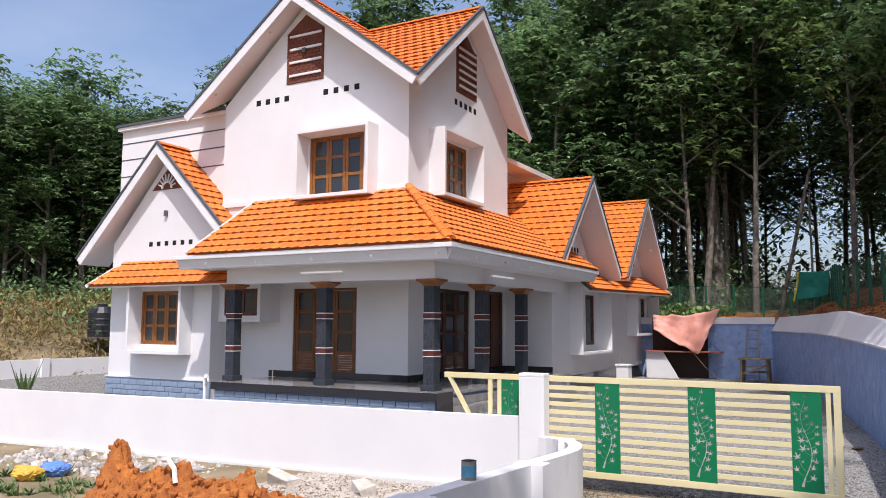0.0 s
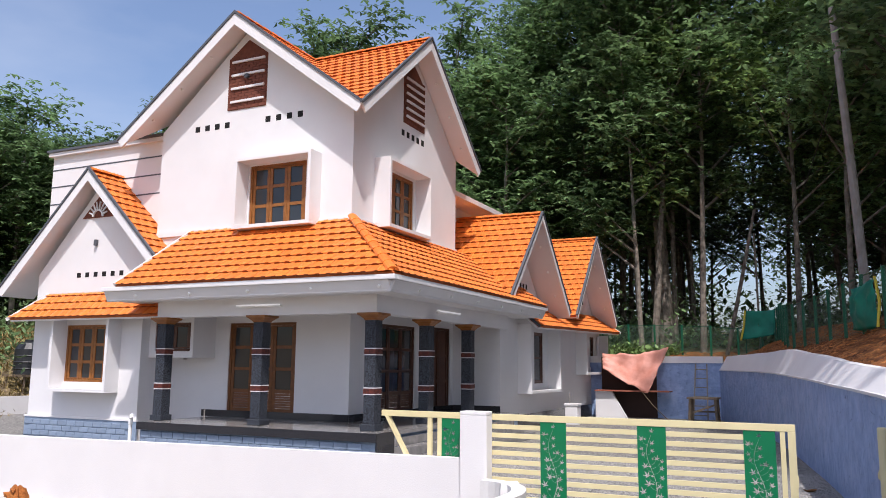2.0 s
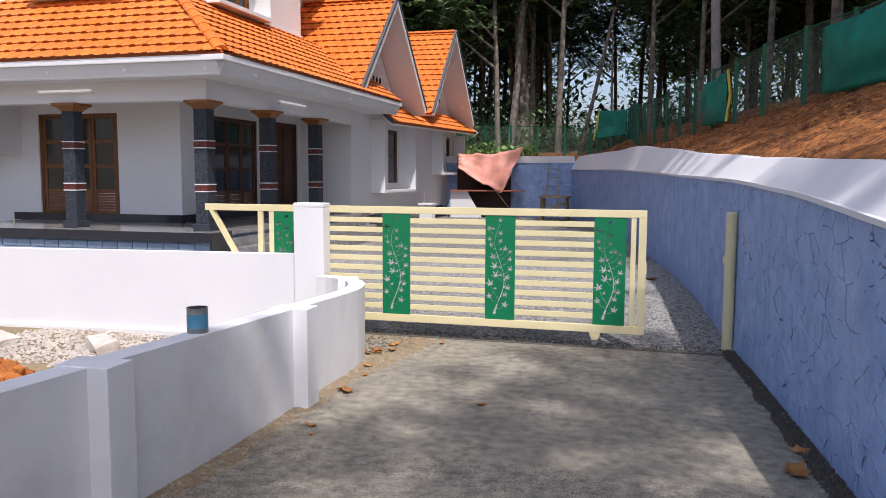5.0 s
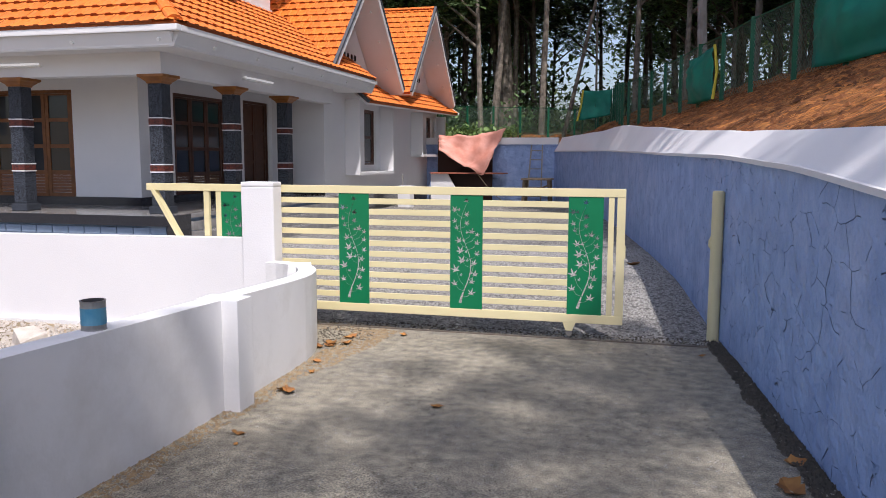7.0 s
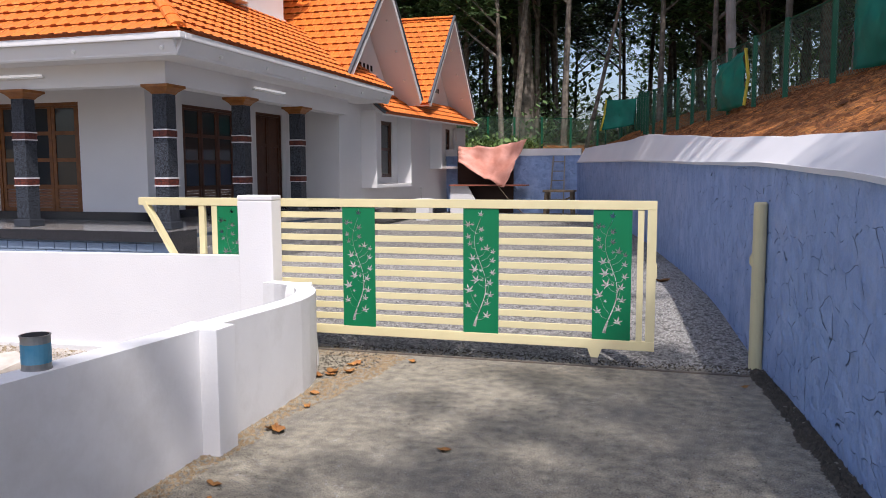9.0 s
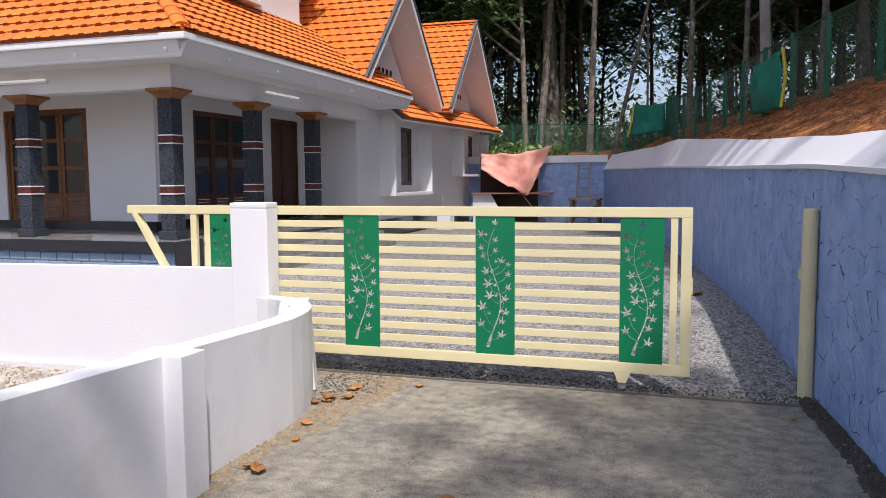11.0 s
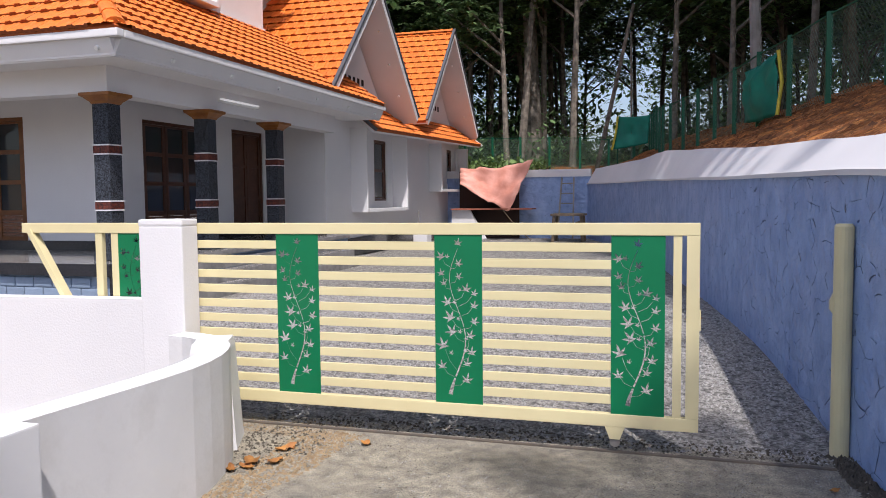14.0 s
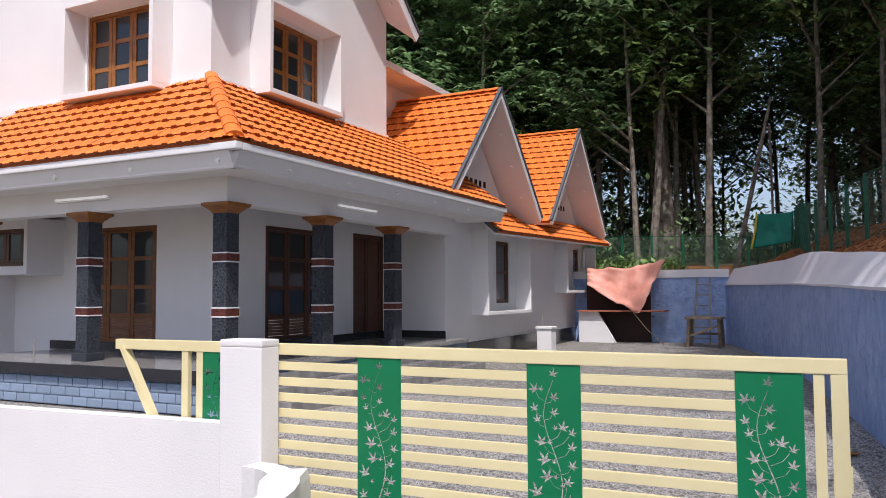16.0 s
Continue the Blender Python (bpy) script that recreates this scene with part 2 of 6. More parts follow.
def box(bm, x0, x1, y0, y1, z0, z1, bevel=0.0):
    v = [bm.verts.new(p) for p in ((x0, y0, z0), (x1, y0, z0), (x1, y1, z0), (x0, y1, z0), (x0, y0, z1), (x1, y0, z1), (x1, y1, z1), (x0, y1, z1))]
    fs = [bm.faces.new([v[i] for i in q]) for q in ((3, 2, 1, 0), (4, 5, 6, 7), (0, 1, 5, 4), (1, 2, 6, 5), (2, 3, 7, 6), (3, 0, 4, 7))]
    if bevel:
        es = {e for f in fs for e in f.edges}
        bmesh.ops.bevel(bm, geom=list(es), offset=bevel, segments=2, affect="EDGES", profile=0.7)
    return v


def boxbm(*a, bevel=0.0):
    bm = bmesh.new()
    box(bm, *a, bevel=bevel)
    return bm


def prism(bm, pts, vec):
    vec = Vector(vec)
    a = [bm.verts.new(p) for p in pts]
    b = [bm.verts.new(Vector(p) + vec) for p in pts]
    n = len(pts)
    bm.faces.new(a)
    bm.faces.new(b[::-1])
    for i in range(n):
        bm.faces.new((a[i], b[i], b[(i + 1) % n], a[(i + 1) % n]))


def prismbm(pts, vec):
    bm = bmesh.new()
    prism(bm, pts, vec)
    return bm


def beam(bm, p, q, w, h, up=(0, 0, 1)):
    """A bar from p to q, w wide and h high."""
    p, q = Vector(p), Vector(q)
    d = (q - p).normalized()
    s = d.cross(Vector(up))
    if s.length < 1e-4:
        s = d.cross(Vector((0, 1, 0)))
    s.normalize()
    u = s.cross(d).normalized()
    prism(bm, [p + s * a * w / 2 + u * c * h / 2 for a, c in ((-1, -1), (1, -1), (1, 1), (-1, 1))], q - p)


def beambm(*a, **k):
    bm = bmesh.new()
    beam(bm, *a, **k)
    return bm


def tube(bm, pts, radii, seg=8):
    rings = []
    pts = [Vector(p) for p in pts]
    for i, p in enumerate(pts):
        d = (pts[min(i + 1, len(pts) - 1)] - pts[max(i - 1, 0)]).normalized()
        s = d.cross(Vector((0.31, 0.95, 0.05)) if abs(d.y) < 0.9 else Vector((1, 0, 0))).normalized()
        u = s.cross(d)
        rings.append([bm.verts.new(p + (s * math.cos(2 * math.pi * k / seg) + u * math.sin(2 * math.pi * k / seg)) * radii[i]) for k in range(seg)])
    for a, b in zip(rings, rings[1:]):
        for k in range(seg):
            bm.faces.new((a[k], a[(k + 1) % seg], b[(k + 1) % seg], b[k]))
    bm.faces.new(rings[0][::-1])
    bm.faces.new(rings[-1])


def wall(bm, axis, a0, a1, z0, z1, near, far, holes=()):
    """One connected wall along x or y from a0 to a1, between the planes near and far, with holes (a, b, za, zb)."""
    cs = sorted({a0, a1, *[h[0] for h in holes], *[h[1] for h in holes]})
    zs = sorted({z0, z1, *[h[2] for h in holes], *[h[3] for h in holes]})
    made = {}

    def vert(i, k, side):
        if (i, k, side) not in made:
            p = near if side == 0 else far
            made[i, k, side] = bm.verts.new((cs[i], p, zs[k]) if axis == "x" else (p, cs[i], zs[k]))
        return made[i, k, side]

    def full(i, k):
        if not (0 <= i < len(cs) - 1 and 0 <= k < len(zs) - 1):
            return False
        c, z = (cs[i] + cs[i + 1]) / 2, (zs[k] + zs[k + 1]) / 2
        return not any(h[0] < c < h[1] and h[2] < z < h[3] for h in holes)

    for i in range(len(cs) - 1):
        for k in range(len(zs) - 1):
            if not full(i, k):
                continue
            q = ((i, k), (i + 1, k), (i + 1, k + 1), (i, k + 1))
            bm.faces.new([vert(*c, 0) for c in q])
            bm.faces.new([vert(*c, 1) for c in q[::-1]])
            for m, (di, dk) in enumerate(((0, -1), (1, 0), (0, 1), (-1, 0))):
                if not full(i + di, k + dk):
                    a, c = q[m], q[(m + 1) % 4]
                    bm.faces.new((vert(*a, 0), vert(*a, 1), vert(*c, 1), vert(*c, 0)))


def wallbm(*a):
    bm = bmesh.new()
    wall(bm, *a)
    return bm


def sheet(name, xs, ys, height, material, skirt=0.0):
    bm = bmesh.new()
    g = [[bm.verts.new((x, y, height(x, y))) for x in xs] for y in ys]
    for j in range(len(ys) - 1):
        for i in range(len(xs) - 1):
            bm.faces.new((g[j][i], g[j][i + 1], g[j + 1][i + 1], g[j + 1][i]))
    me = mesh_of(name, bm, material)
    return new(name, me)


# ---- ground ----
def ease(a, b, v):
    if a > b:
        a, b, v = -a, -b, -v
    t = min(1.0, max(0.0, (v - a) / (b - a)))
    return t * t * (3 - 2 * t)


BLUE_LINE = [(1.6, -4), (1.38, 0), (1.06, 4), (0.86, 6), (0.62, 9), (0.3, 12), (-0.05, 15), (-0.73, 20), (-1.6, 25), (-3.22, 30)]


def along(line, y):
    for (xa, ya), (xb, yb) in zip(line, line[1:]):
        if y <= yb:
            return xa + (xb - xa) * (y - ya) / (yb - ya)
    return line[-1][0] + (line[-1][0] - line[-2][0]) / (line[-1][1] - line[-2][1]) * (y - line[-1][1])


def yard_z(x, y):
    """The height of the driveway and the yard."""
    z = 0.35 * (1 - ease(-1.0, 6.5, y)) + 0.18 * ease(9.6, 13, y)
    return z


def bank_z(x, y):
    """The height of the bank behind the blue wall."""
    d = x - along(BLUE_LINE, min(max(y, -4), 30))
    return 1.75 + 0.35 * ease(8, 22, y) + 0.42 * min(max(0.0, d), 2.9) + 0.05 * max(0.0, d - 2.9) + (0.05 * noise.noise((x * 1.7, y * 1.7, 0)) + 0.07 * abs(noise.noise((x * 2.2 + y * 1.2, y * 5.5 - x * 2, 3))) + 0.03 * noise.noise((x * 11, y * 11, 1))) * min(1.0, max(0.0, d))


def ground_z(x, y):
    r = math.hypot(x, y)
    hill = max(ease(31.2, 39, y), ease(30, 44, r) * ease(-22, -30, x) if x < -22 else 0.0)
    step = ease(30.35, 30.8, y) * ease(-18.5, -16, x)
    return max(-0.35 + 3.3 * hill + 0.06 * min(max(0.0, r - 42), 60) * hill, -0.35 + step * (2.4 + 0.6 * ease(31, 36, y)))


ground_xs = [-400, -200, -120, -80, -60] + [-50 + 2 * i for i in range(26)] + [6, 12, 20, 40, 80, 200, 400]
ground_ys = [-400, -200, -80, -40, -20, -10, 0, 6, 10, 16, 22, 28, 30.35, 30.55, 30.8, 31, 32, 33, 34, 35, 36, 37, 38, 40, 44, 50, 60, 75, 90, 150, 250, 400]
ground = tagged(sheet("ground", ground_xs, ground_ys, ground_z, EARTH), "dry brown earth with sparse grass under the trees", "ground", kind="structure")


def strip(name, left, right, ys, zf, material, nx=14):
    bm = bmesh.new()
    rows = []
    for y in ys:
        a, b = left(y), right(y)
        rows.append([bm.verts.new((a + (b - a) * i / nx, y, zf(a + (b - a) * i / nx, y))) for i in range(nx + 1)])
    for r, s in zip(rows, rows[1:]):
        for i in range(nx):
            bm.faces.new((r[i], r[i + 1], s[i + 1], s[i]))
    return new(name, mesh_of(name, bm, material))


def span(a, b, n):
    return [a + (b - a) * i / n for i in range(n + 1)]


drive = strip("driveway", lambda y: -2.97 if y < 8.1 else (-4.15 if y > 9.4 else -2.94 - 0.85 * (1 - math.cos(math.asin((y - 8.1) / 1.35)))), lambda y: along(BLUE_LINE, y) + 0.1, span(-8, 9.88, 40), yard_z, CONCRETE)
tagged(drive, "worn grey concrete driveway with dark patches", "driveway", kind="structure")
yard = strip("yard", lambda y: -26 if y > 9.9 else -3.2, lambda y: along(BLUE_LINE, y) + 0.1, span(9.88, 9.94, 1) + span(10.2, 31, 50), yard_z, GRAVEL, 40)
tagged(yard, "grey gravel yard round the house", "yard", kind="structure")
bank = strip("bank", lambda y: along(BLUE_LINE, min(y, 30)) + 0.3, lambda y: along(BLUE_LINE, min(y, 30)) + 4.2, span(-6, 37, 330), bank_z, BANKSOIL, 44)
upper = strip("upper_bank", lambda y: along(BLUE_LINE, min(y, 30)) + 4.15, lambda y: along(BLUE_LINE, min(y, 30)) + 40, span(-6, 37, 30), lambda x, y: bank_z(x, y) - 0.02, EARTH, 20)
tagged(upper, "shaded forest floor above the bank", "bank", kind="structure")
tagged(bank, "bare red soil bank above the retaining wall", "bank", kind="structure")
lot = sheet("lot", span(-24, -2.95, 30), span(2.0, 9.55, 16), lambda x, y: -0.12 - 0.02 * max(0, -x - 7), EARTH)
tagged(lot, "rough earth lot with grass and rubble", "ground", kind="structure")


# ---- retaining wall ----
def profile(rows, y):
    """A height that runs smoothly through rows of (y, z)."""
    for (ya, za), (yb, zb) in zip(rows, rows[1:]):
        if y <= yb:
            return za + (zb - za) * ease(ya, yb, y) * 0.4 + (zb - za) * 0.6 * (y - ya) / (yb - ya)
    return rows[-1][1]


def wall_line_z(y):
    return profile(((-7, 1.5), (5.5, 1.5), (8, 1.64), (10.3, 1.71), (13.1, 1.74), (18.4, 1.82), (22.5, 1.88), (30, 1.92)), y)


def wall_top_z(y):
    return profile(((-7, 1.8), (5, 1.8), (8, 1.89), (10.3, 1.95), (13.1, 2.05), (18.4, 2.3), (21.5, 2.46), (25, 2.45), (30, 2.4)), y) + 0.012 * noise.noise((0, y * 0.9, 3))


def ribbon(name, ys, off0, off1, zlo, zhi, material, slope=0.0):
    bm = bmesh.new()
    rings = []
    for y in ys:
        x = along(BLUE_LINE, y)
        rings.append([bm.verts.new(p) for p in ((x + off0, y, zlo(y)), (x + off0 + slope, y, zhi(y)), (x + off1, y, zhi(y)), (x + off1, y, zlo(y)))])
    for a, b in zip(rings, rings[1:]):
        for k in range(4):
            bm.faces.new((a[k], a[(k + 1) % 4], b[(k + 1) % 4], b[k]))
    bm.faces.new(rings[0][::-1])
    bm.faces.new(rings[-1])
    return mesh_of(name, bm, material)


wys = span(-6, 30, 90)
retaining = tagged(new("wall_retaining", ribbon("wall_retaining", wys, 0.0, 0.3, lambda y: -0.4, wall_line_z, BLUE)), "blue-painted retaining wall with rough stone-pattern plaster", "wall", kind="structure")
band = new("coping", ribbon("coping", wys, -0.012, 0.42, wall_line_z, wall_top_z, WHITE, 0.27))
band.parent = retaining
tagged(band, "white-painted top band")
lip = new("lip", ribbon("lip", wys, -0.03, 0.02, lambda y: wall_line_z(y) - 0.015, lambda y: wall_line_z(y) + 0.02, WHITE))
lip.parent = retaining
back = solid("wall_back", boxbm(-12.5, -3.1, 30.0, 30.3, -0.4, 2.16), BLUE, "blue-painted back boundary wall", "wall", kind="structure")
part("coping", boxbm(-12.5, -3.1, 29.96, 30.32, 2.16, 2.4), WHITE, back, "white-painted top band")

# ---- compound wall, pier and low wall ----
compound = thing("wall_compound", "white-painted compound wall in front of the house", "wall", kind="structure")
part("panel", prismbm([(-26, 9.5, -0.5), (-4.08, 9.5, -0.5), (-4.08, 9.5, 0.88), (-26, 9.5, 0.62)], (0, 0.13, 0)), WHITE, compound)
part("plinth", prismbm([(-26, 9.46, -0.6), (-3.9, 9.46, -0.6), (-3.9, 9.46, -0.03), (-26, 9.46, -0.42)], (0, 0.05, 0)), OFFWHITE, compound)
pier = thing("gate_pier", "white-painted square gate pier", "gate pier")
part("shaft", boxbm(-4.08, -3.73, 9.45, 9.63, -0.3, 1.4, bevel=0.01), WHITE, pier)
part("cap", boxbm(-4.082, -3.728, 9.448, 9.632, 1.4, 1.447, bevel=0.014), WHITE, pier)
part("base", boxbm(-4.1, -3.71, 9.43, 9.64, -0.3, -0.06, bevel=0.014), OFFWHITE, pier)


def low_top(y):
    return 0.88 - 0.04 * (y - 3.7) if y < 7.5 else 0.73 - 0.03 * (y - 7.5)


def low_wall():
    w = thing("low_wall", "white-painted low boundary wall with curved end and stained sides", "wall", kind="structure")
    path = [(-2.88, -4.0), (-2.88, 0.0), (-2.88, 3.0), (-2.88, 6.0), (-2.88, 8.0)]
    for k in range(1, 11):
        a = math.pi / 2 * k / 10
        path.append((-2.88 - 0.85 * (1 - math.cos(a)), 8.1 + 1.35 * math.sin(a) if k < 10 else 9.45))
    bm = bmesh.new()
    rings = []
    for i, (x, y) in enumerate(path):
        p = Vector(path[max(i - 1, 0)])
        q = Vector(path[min(i + 1, len(path) - 1)])
        d = (q - p).normalized()
        n = Vector((-d.y, d.x))
        inner = Vector((x, y)) + n * 0.16
        z = low_top(y)
        rings.append([bm.verts.new(c) for c in ((x, y, -0.4), (x, y, z), (inner.x, inner.y, z), (inner.x, inner.y, -0.4))])
    for a, b in zip(rings, rings[1:]):
        for k in range(4):
            bm.faces.new((a[k], a[(k + 1) % 4], b[(k + 1) % 4], b[k]))
    bm.faces.new(rings[0][::-1])
    bm.faces.new(rings[-1])
    part("panel", bm, OFFWHITE, w)
    for y in (7.1, 4.9, 2.4):
        part("pilaster", boxbm(-3.07, -2.765, y - 0.13, y + 0.07, -0.3, low_top(y) + 0.012, bevel=0.008), OFFWHITE, w)
    # splayed end pilaster on the curve, wider at its foot
    bm = bmesh.new()
    out, side = Vector((0.86, 0.51)), Vector((-0.41, 0.91))
    rings = []
    for z, a, b in ((-0.3, 0.19, 0.2), (0.05, 0.15, 0.18), (0.63, 0.115, 0.16), (0.682, 0.105, 0.15)):
        rings.append([bm.verts.new((*(Vector((-3.34, 9.19)) + out * a * sa + side * b * sb), z)) for sa, sb in ((-1, -1), (1, -1), (1, 1), (-1, 1))])
    for a, b in zip(rings, rings[1:]):
        for k in range(4):
            bm.faces.new((a[k], a[(k + 1) % 4], b[(k + 1) % 4], b[k]))
    bm.faces.new(rings[-1])
    part("end_pilaster", bm, OFFWHITE, w)
    return w


low_wall()

# ---- house ----
HOME = Matrix.Translation((-12, 16, 0.18))
house = thing("house", "two-storey white house with orange tiled gable roofs", "house", at=HOME.translation)


def hang(ob, parent=None):
    """Make ob, whose mesh is in world places, a part of the house or of one of its parts."""
    ob.parent = parent or house
    ob.matrix_parent_inverse = HOME.inverted() if parent is None else Matrix.Identity(4)
    return ob


def hpart(name, bm, material, label="", parent=None):
    ob = hang(new(name, mesh_of(name, bm, material)), parent)
    if label:
        tagged(ob, label)
    return ob


def bring(name, me, m, parent):
    """One more piece on a shared mesh."""
    ob = new(name, me)
    ob.matrix_basis = m
    return hang(ob, parent)


TX0, TX1, TY0, TY1 = -14.38, -8.86, 14.45, 19.76
FX, FY = -8.37, 13.95
RXC, RYC, RIDGE, REAVE = -11.83, 17.1, 10.0, 7.36
T = 0.22
fw = (-11.62, -10.06, 5.03, 6.48)
rw = (15.85, 17.27, 5.14, 6.48)
dw = (-12.58, -10.68, 0.84, 2.94)
sw = (-14.17, -13.09, 2.27, 2.93)
d2 = (16.25, 18.2, 0.84, 2.95)
d3 = (19.05, 20.3, 0.84, 3.0)
w1 = (23.38, 24.26, 1.48, 3.03)
w2 = (29.9, 30.5, 1.99, 3.12)
LW = 14.15
lw = (-16.87, -15.48, 1.53, 2.9)

# walls
hpart("wall", wallbm("x", TX0, TX1, 3.2, 7.6, TY0, TY0 + T, [fw]), WHITE)
hpart("wall", wallbm("y", TY0 + T, TY1, 3.2, 7.6, TX1, TX1 - T, [rw]), WHITE)
hpart("wall", boxbm(TX0, TX0 + T, TY0 + T, TY1, 3.2, 7.6), WHITE)
hpart("wall", boxbm(TX0 + T, TX1 - T, TY1 - T, TY1, 3.2, 8.0), WHITE)
hpart("gable_wall", prismbm([(TX0, TY0, 7.6), (TX1, TY0, 7.6), (RXC, TY0, 9.83)], (0, T, 0)), WHITE)
hpart("gable_wall", prismbm([(TX1, TY0, 7.6), (TX1, TY1, 7.6), (TX1, RYC, 9.83)], (-T, 0, 0)), WHITE)
hpart("wall", wallbm("x", -14.9, -9.25, 0.2, 3.33, 15.14, 15.36, [dw, sw]), WHITE)
hpart("window_surround", wallbm("x", -14.35, -13.0, 2.12, 3.12, 14.4, 14.5, [sw]), WHITE)
hpart("surround_side", boxbm(-13.08, -13.0, 14.5, 15.14, 2.12, 3.12), WHITE)
hpart("surround_base", boxbm(-14.35, -13.08, 14.5, 15.14, 2.12, 2.2), WHITE)
hpart("surround_top", boxbm(-14.35, -13.08, 14.5, 15.14, 3.04, 3.12), WHITE)
hpart("wall", wallbm("y", 15.36, 20.7, 0.2, 3.33, -9.25, -9.47, [d2, d3]), WHITE)
hpart("wall", boxbm(-9.25, -7.85, 20.5, 20.7, 0.2, 3.33), WHITE)
hpart("wall", wallbm("y", 20.7, 31.4, 0.2, 3.75, -7.85, -8.05, [w1, w2]), WHITE)
hpart("wall", boxbm(-18.0, -8.05, 31.2, 31.4, 0.2, 5.5), WHITE)
hpart("wall", wallbm("x", -18.05, -14.35, 0.2, 4.2, LW, LW + T, [lw]), WHITE)
hpart("gable_wall", prismbm([(-18.05, LW, 4.2), (-14.0, LW, 4.2), (-14.0, LW, 4.42), (-16.03, LW, 6.42)], (0, T, 0)), WHITE)
hpart("wall", boxbm(-14.57, -14.35, LW + T, 15.14, 0.2, 3.6), WHITE)
hpart("wall", boxbm(-18.05, -17.83, LW + T, 31.2, 0.2, 4.2), WHITE)
block = hpart("upper_wall", boxbm(-18.64, -14.38, 14.75, 20, 3.4, 7.52), WHITE)
# thin raised strips, coloured dark for the shade in the wall's grooves
for z in (6.18, 6.66, 7.13):
    hpart("groove_shade_strip", boxbm(-18.643, -14.38, 14.744, 14.75, z, z + 0.035), GREYTRIM, parent=block)
hpart("coping", boxbm(-18.72, -14.38, 14.64, 20.2, 7.52, 7.62), WHITE)
hpart("parapet_cap", boxbm(-18.76, -14.38, 14.6, 20.25, 7.624, 7.69), GREYTRIM)
hpart("upper_wall", boxbm(-14.0, -9.7, TY1, 25.5, 3.4, 6.7), WHITE)
hpart("roof_slab", boxbm(-14.2, -8.95, TY1 + 0.01, 25.8, 6.7, 6.84), WHITE)

# porch floor, plinth and steps
porch = hpart("porch_floor", boxbm(-13.05, -7.35, 13.04, 20.5, 0.2, 0.7), PLINTH)
hpart("floor_slab", boxbm(-13.08, -7.3, 12.98, 20.5, 0.702, 0.772, bevel=0.006), FLOORSTONE, "polished dark granite veranda floor")
hpart("floor_edge", boxbm(-13.085, -7.28, 12.955, 12.98, 0.62, 0.776), GRANITE, "black granite edge")
hpart("floor_edge", boxbm(-7.298, -7.275, 12.98, 13.62, 0.2, 0.776), GRANITE, "black granite edge")
for k in range(3):
    hpart("step", boxbm(-7.3, -6.7 + 0.28 * -k, 13.65, 20.0, 0.18 + 0.16 * k, 0.34 + 0.16 * k - 0.006 * k, bevel=0.008), FLOORSTONE)
hpart("skirting", boxbm(-13.3, -9.23, 15.11, 15.14, 0.774, 0.93), GRANITE)
hpart("skirting", boxbm(-9.25, -9.225, 15.11, 20.5, 0.774, 0.93), GRANITE)
hpart("skirting", boxbm(-9.22, -7.84, 20.47, 20.5, 0.774, 0.93), GRANITE)
hpart("plinth_band", boxbm(-7.85, -7.83, 20.7, 31.4, 0.2, 0.62), GRANITE)
hpart("plinth_band", boxbm(-18.09, -14.3, LW - 0.04, LW, 0.18, 0.66), PLINTH)
hpart("plinth_top", boxbm(-18.1, -14.29, LW - 0.06, LW, 0.66, 0.7), WHITE)
# clad plinth blocks
bm = bmesh.new()
box(bm, 0, 0.29, -0.022, 0, 0, 0.125, bevel=0.02)
block_mesh = mesh_of("plinth_block", bm, PLINTH)
for x0, x1, y, z0, rows in ((-13.02, -7.35, 13.04, 0.2, 3), (-18.06, -14.32, LW - 0.04, 0.22, 3)):
    for r in range(rows):
        x = x0 + (0.15 if r % 2 else 0.0)
        while x + 0.29 < x1:
            bring("plinth_block", block_mesh, Matrix.Translation((x, y, z0 + r * 0.132)), porch if y < 13.5 else None)
            x += 0.3

# porch beams, soffit and fascia
hpart("beam", boxbm(-13.16, -7.6, 13.43, 13.71, 2.98, 3.33), WHITE)
hpart("beam", boxbm(-7.88, -7.6, 13.71, 20.5, 2.98, 3.33), WHITE)
hpart("porch_ceiling", boxbm(-14.05, -6.97, 12.85, 21.55, 3.33, 3.42), WHITE)
hpart("fascia", prismbm([(-14.1, 12.77, 3.522), (-14.1, 12.87, 3.31), (-14.1, 12.93, 3.31), (-14.1, 12.93, 3.522)], (7.11, 0, 0)), WHITE)
hpart("fascia", prismbm([(-6.892, 12.86, 3.522), (-6.992, 12.86, 3.31), (-7.05, 12.86, 3.31), (-7.05, 12.86, 3.522)], (0, 8.74, 0)), WHITE)
hpart("gutter_lip", boxbm(-14.15, -6.84, 12.72, 12.85, 3.524, 3.62, bevel=0.02), WHITE)
hpart("gutter_lip", boxbm(-6.97, -6.842, 12.86, 21.62, 3.524, 3.62, bevel=0.02), WHITE)


# roofs
def tile_mesh(width, course):
    bm = bmesh.new()
    us = [0, 0.14, 0.24, 0.5, 0.76, 0.86, 1.0]
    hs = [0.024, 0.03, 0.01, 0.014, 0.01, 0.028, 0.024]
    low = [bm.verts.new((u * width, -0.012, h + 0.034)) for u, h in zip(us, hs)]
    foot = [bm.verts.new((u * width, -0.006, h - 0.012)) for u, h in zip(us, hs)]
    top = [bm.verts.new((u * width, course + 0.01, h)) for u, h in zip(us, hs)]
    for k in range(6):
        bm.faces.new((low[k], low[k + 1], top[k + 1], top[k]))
        # the lip's front face takes the painted shade colour
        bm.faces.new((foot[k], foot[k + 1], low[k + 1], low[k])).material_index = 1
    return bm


COURSE, WIDE = 0.262, 0.25
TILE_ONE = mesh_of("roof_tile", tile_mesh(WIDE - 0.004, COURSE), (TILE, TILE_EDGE))


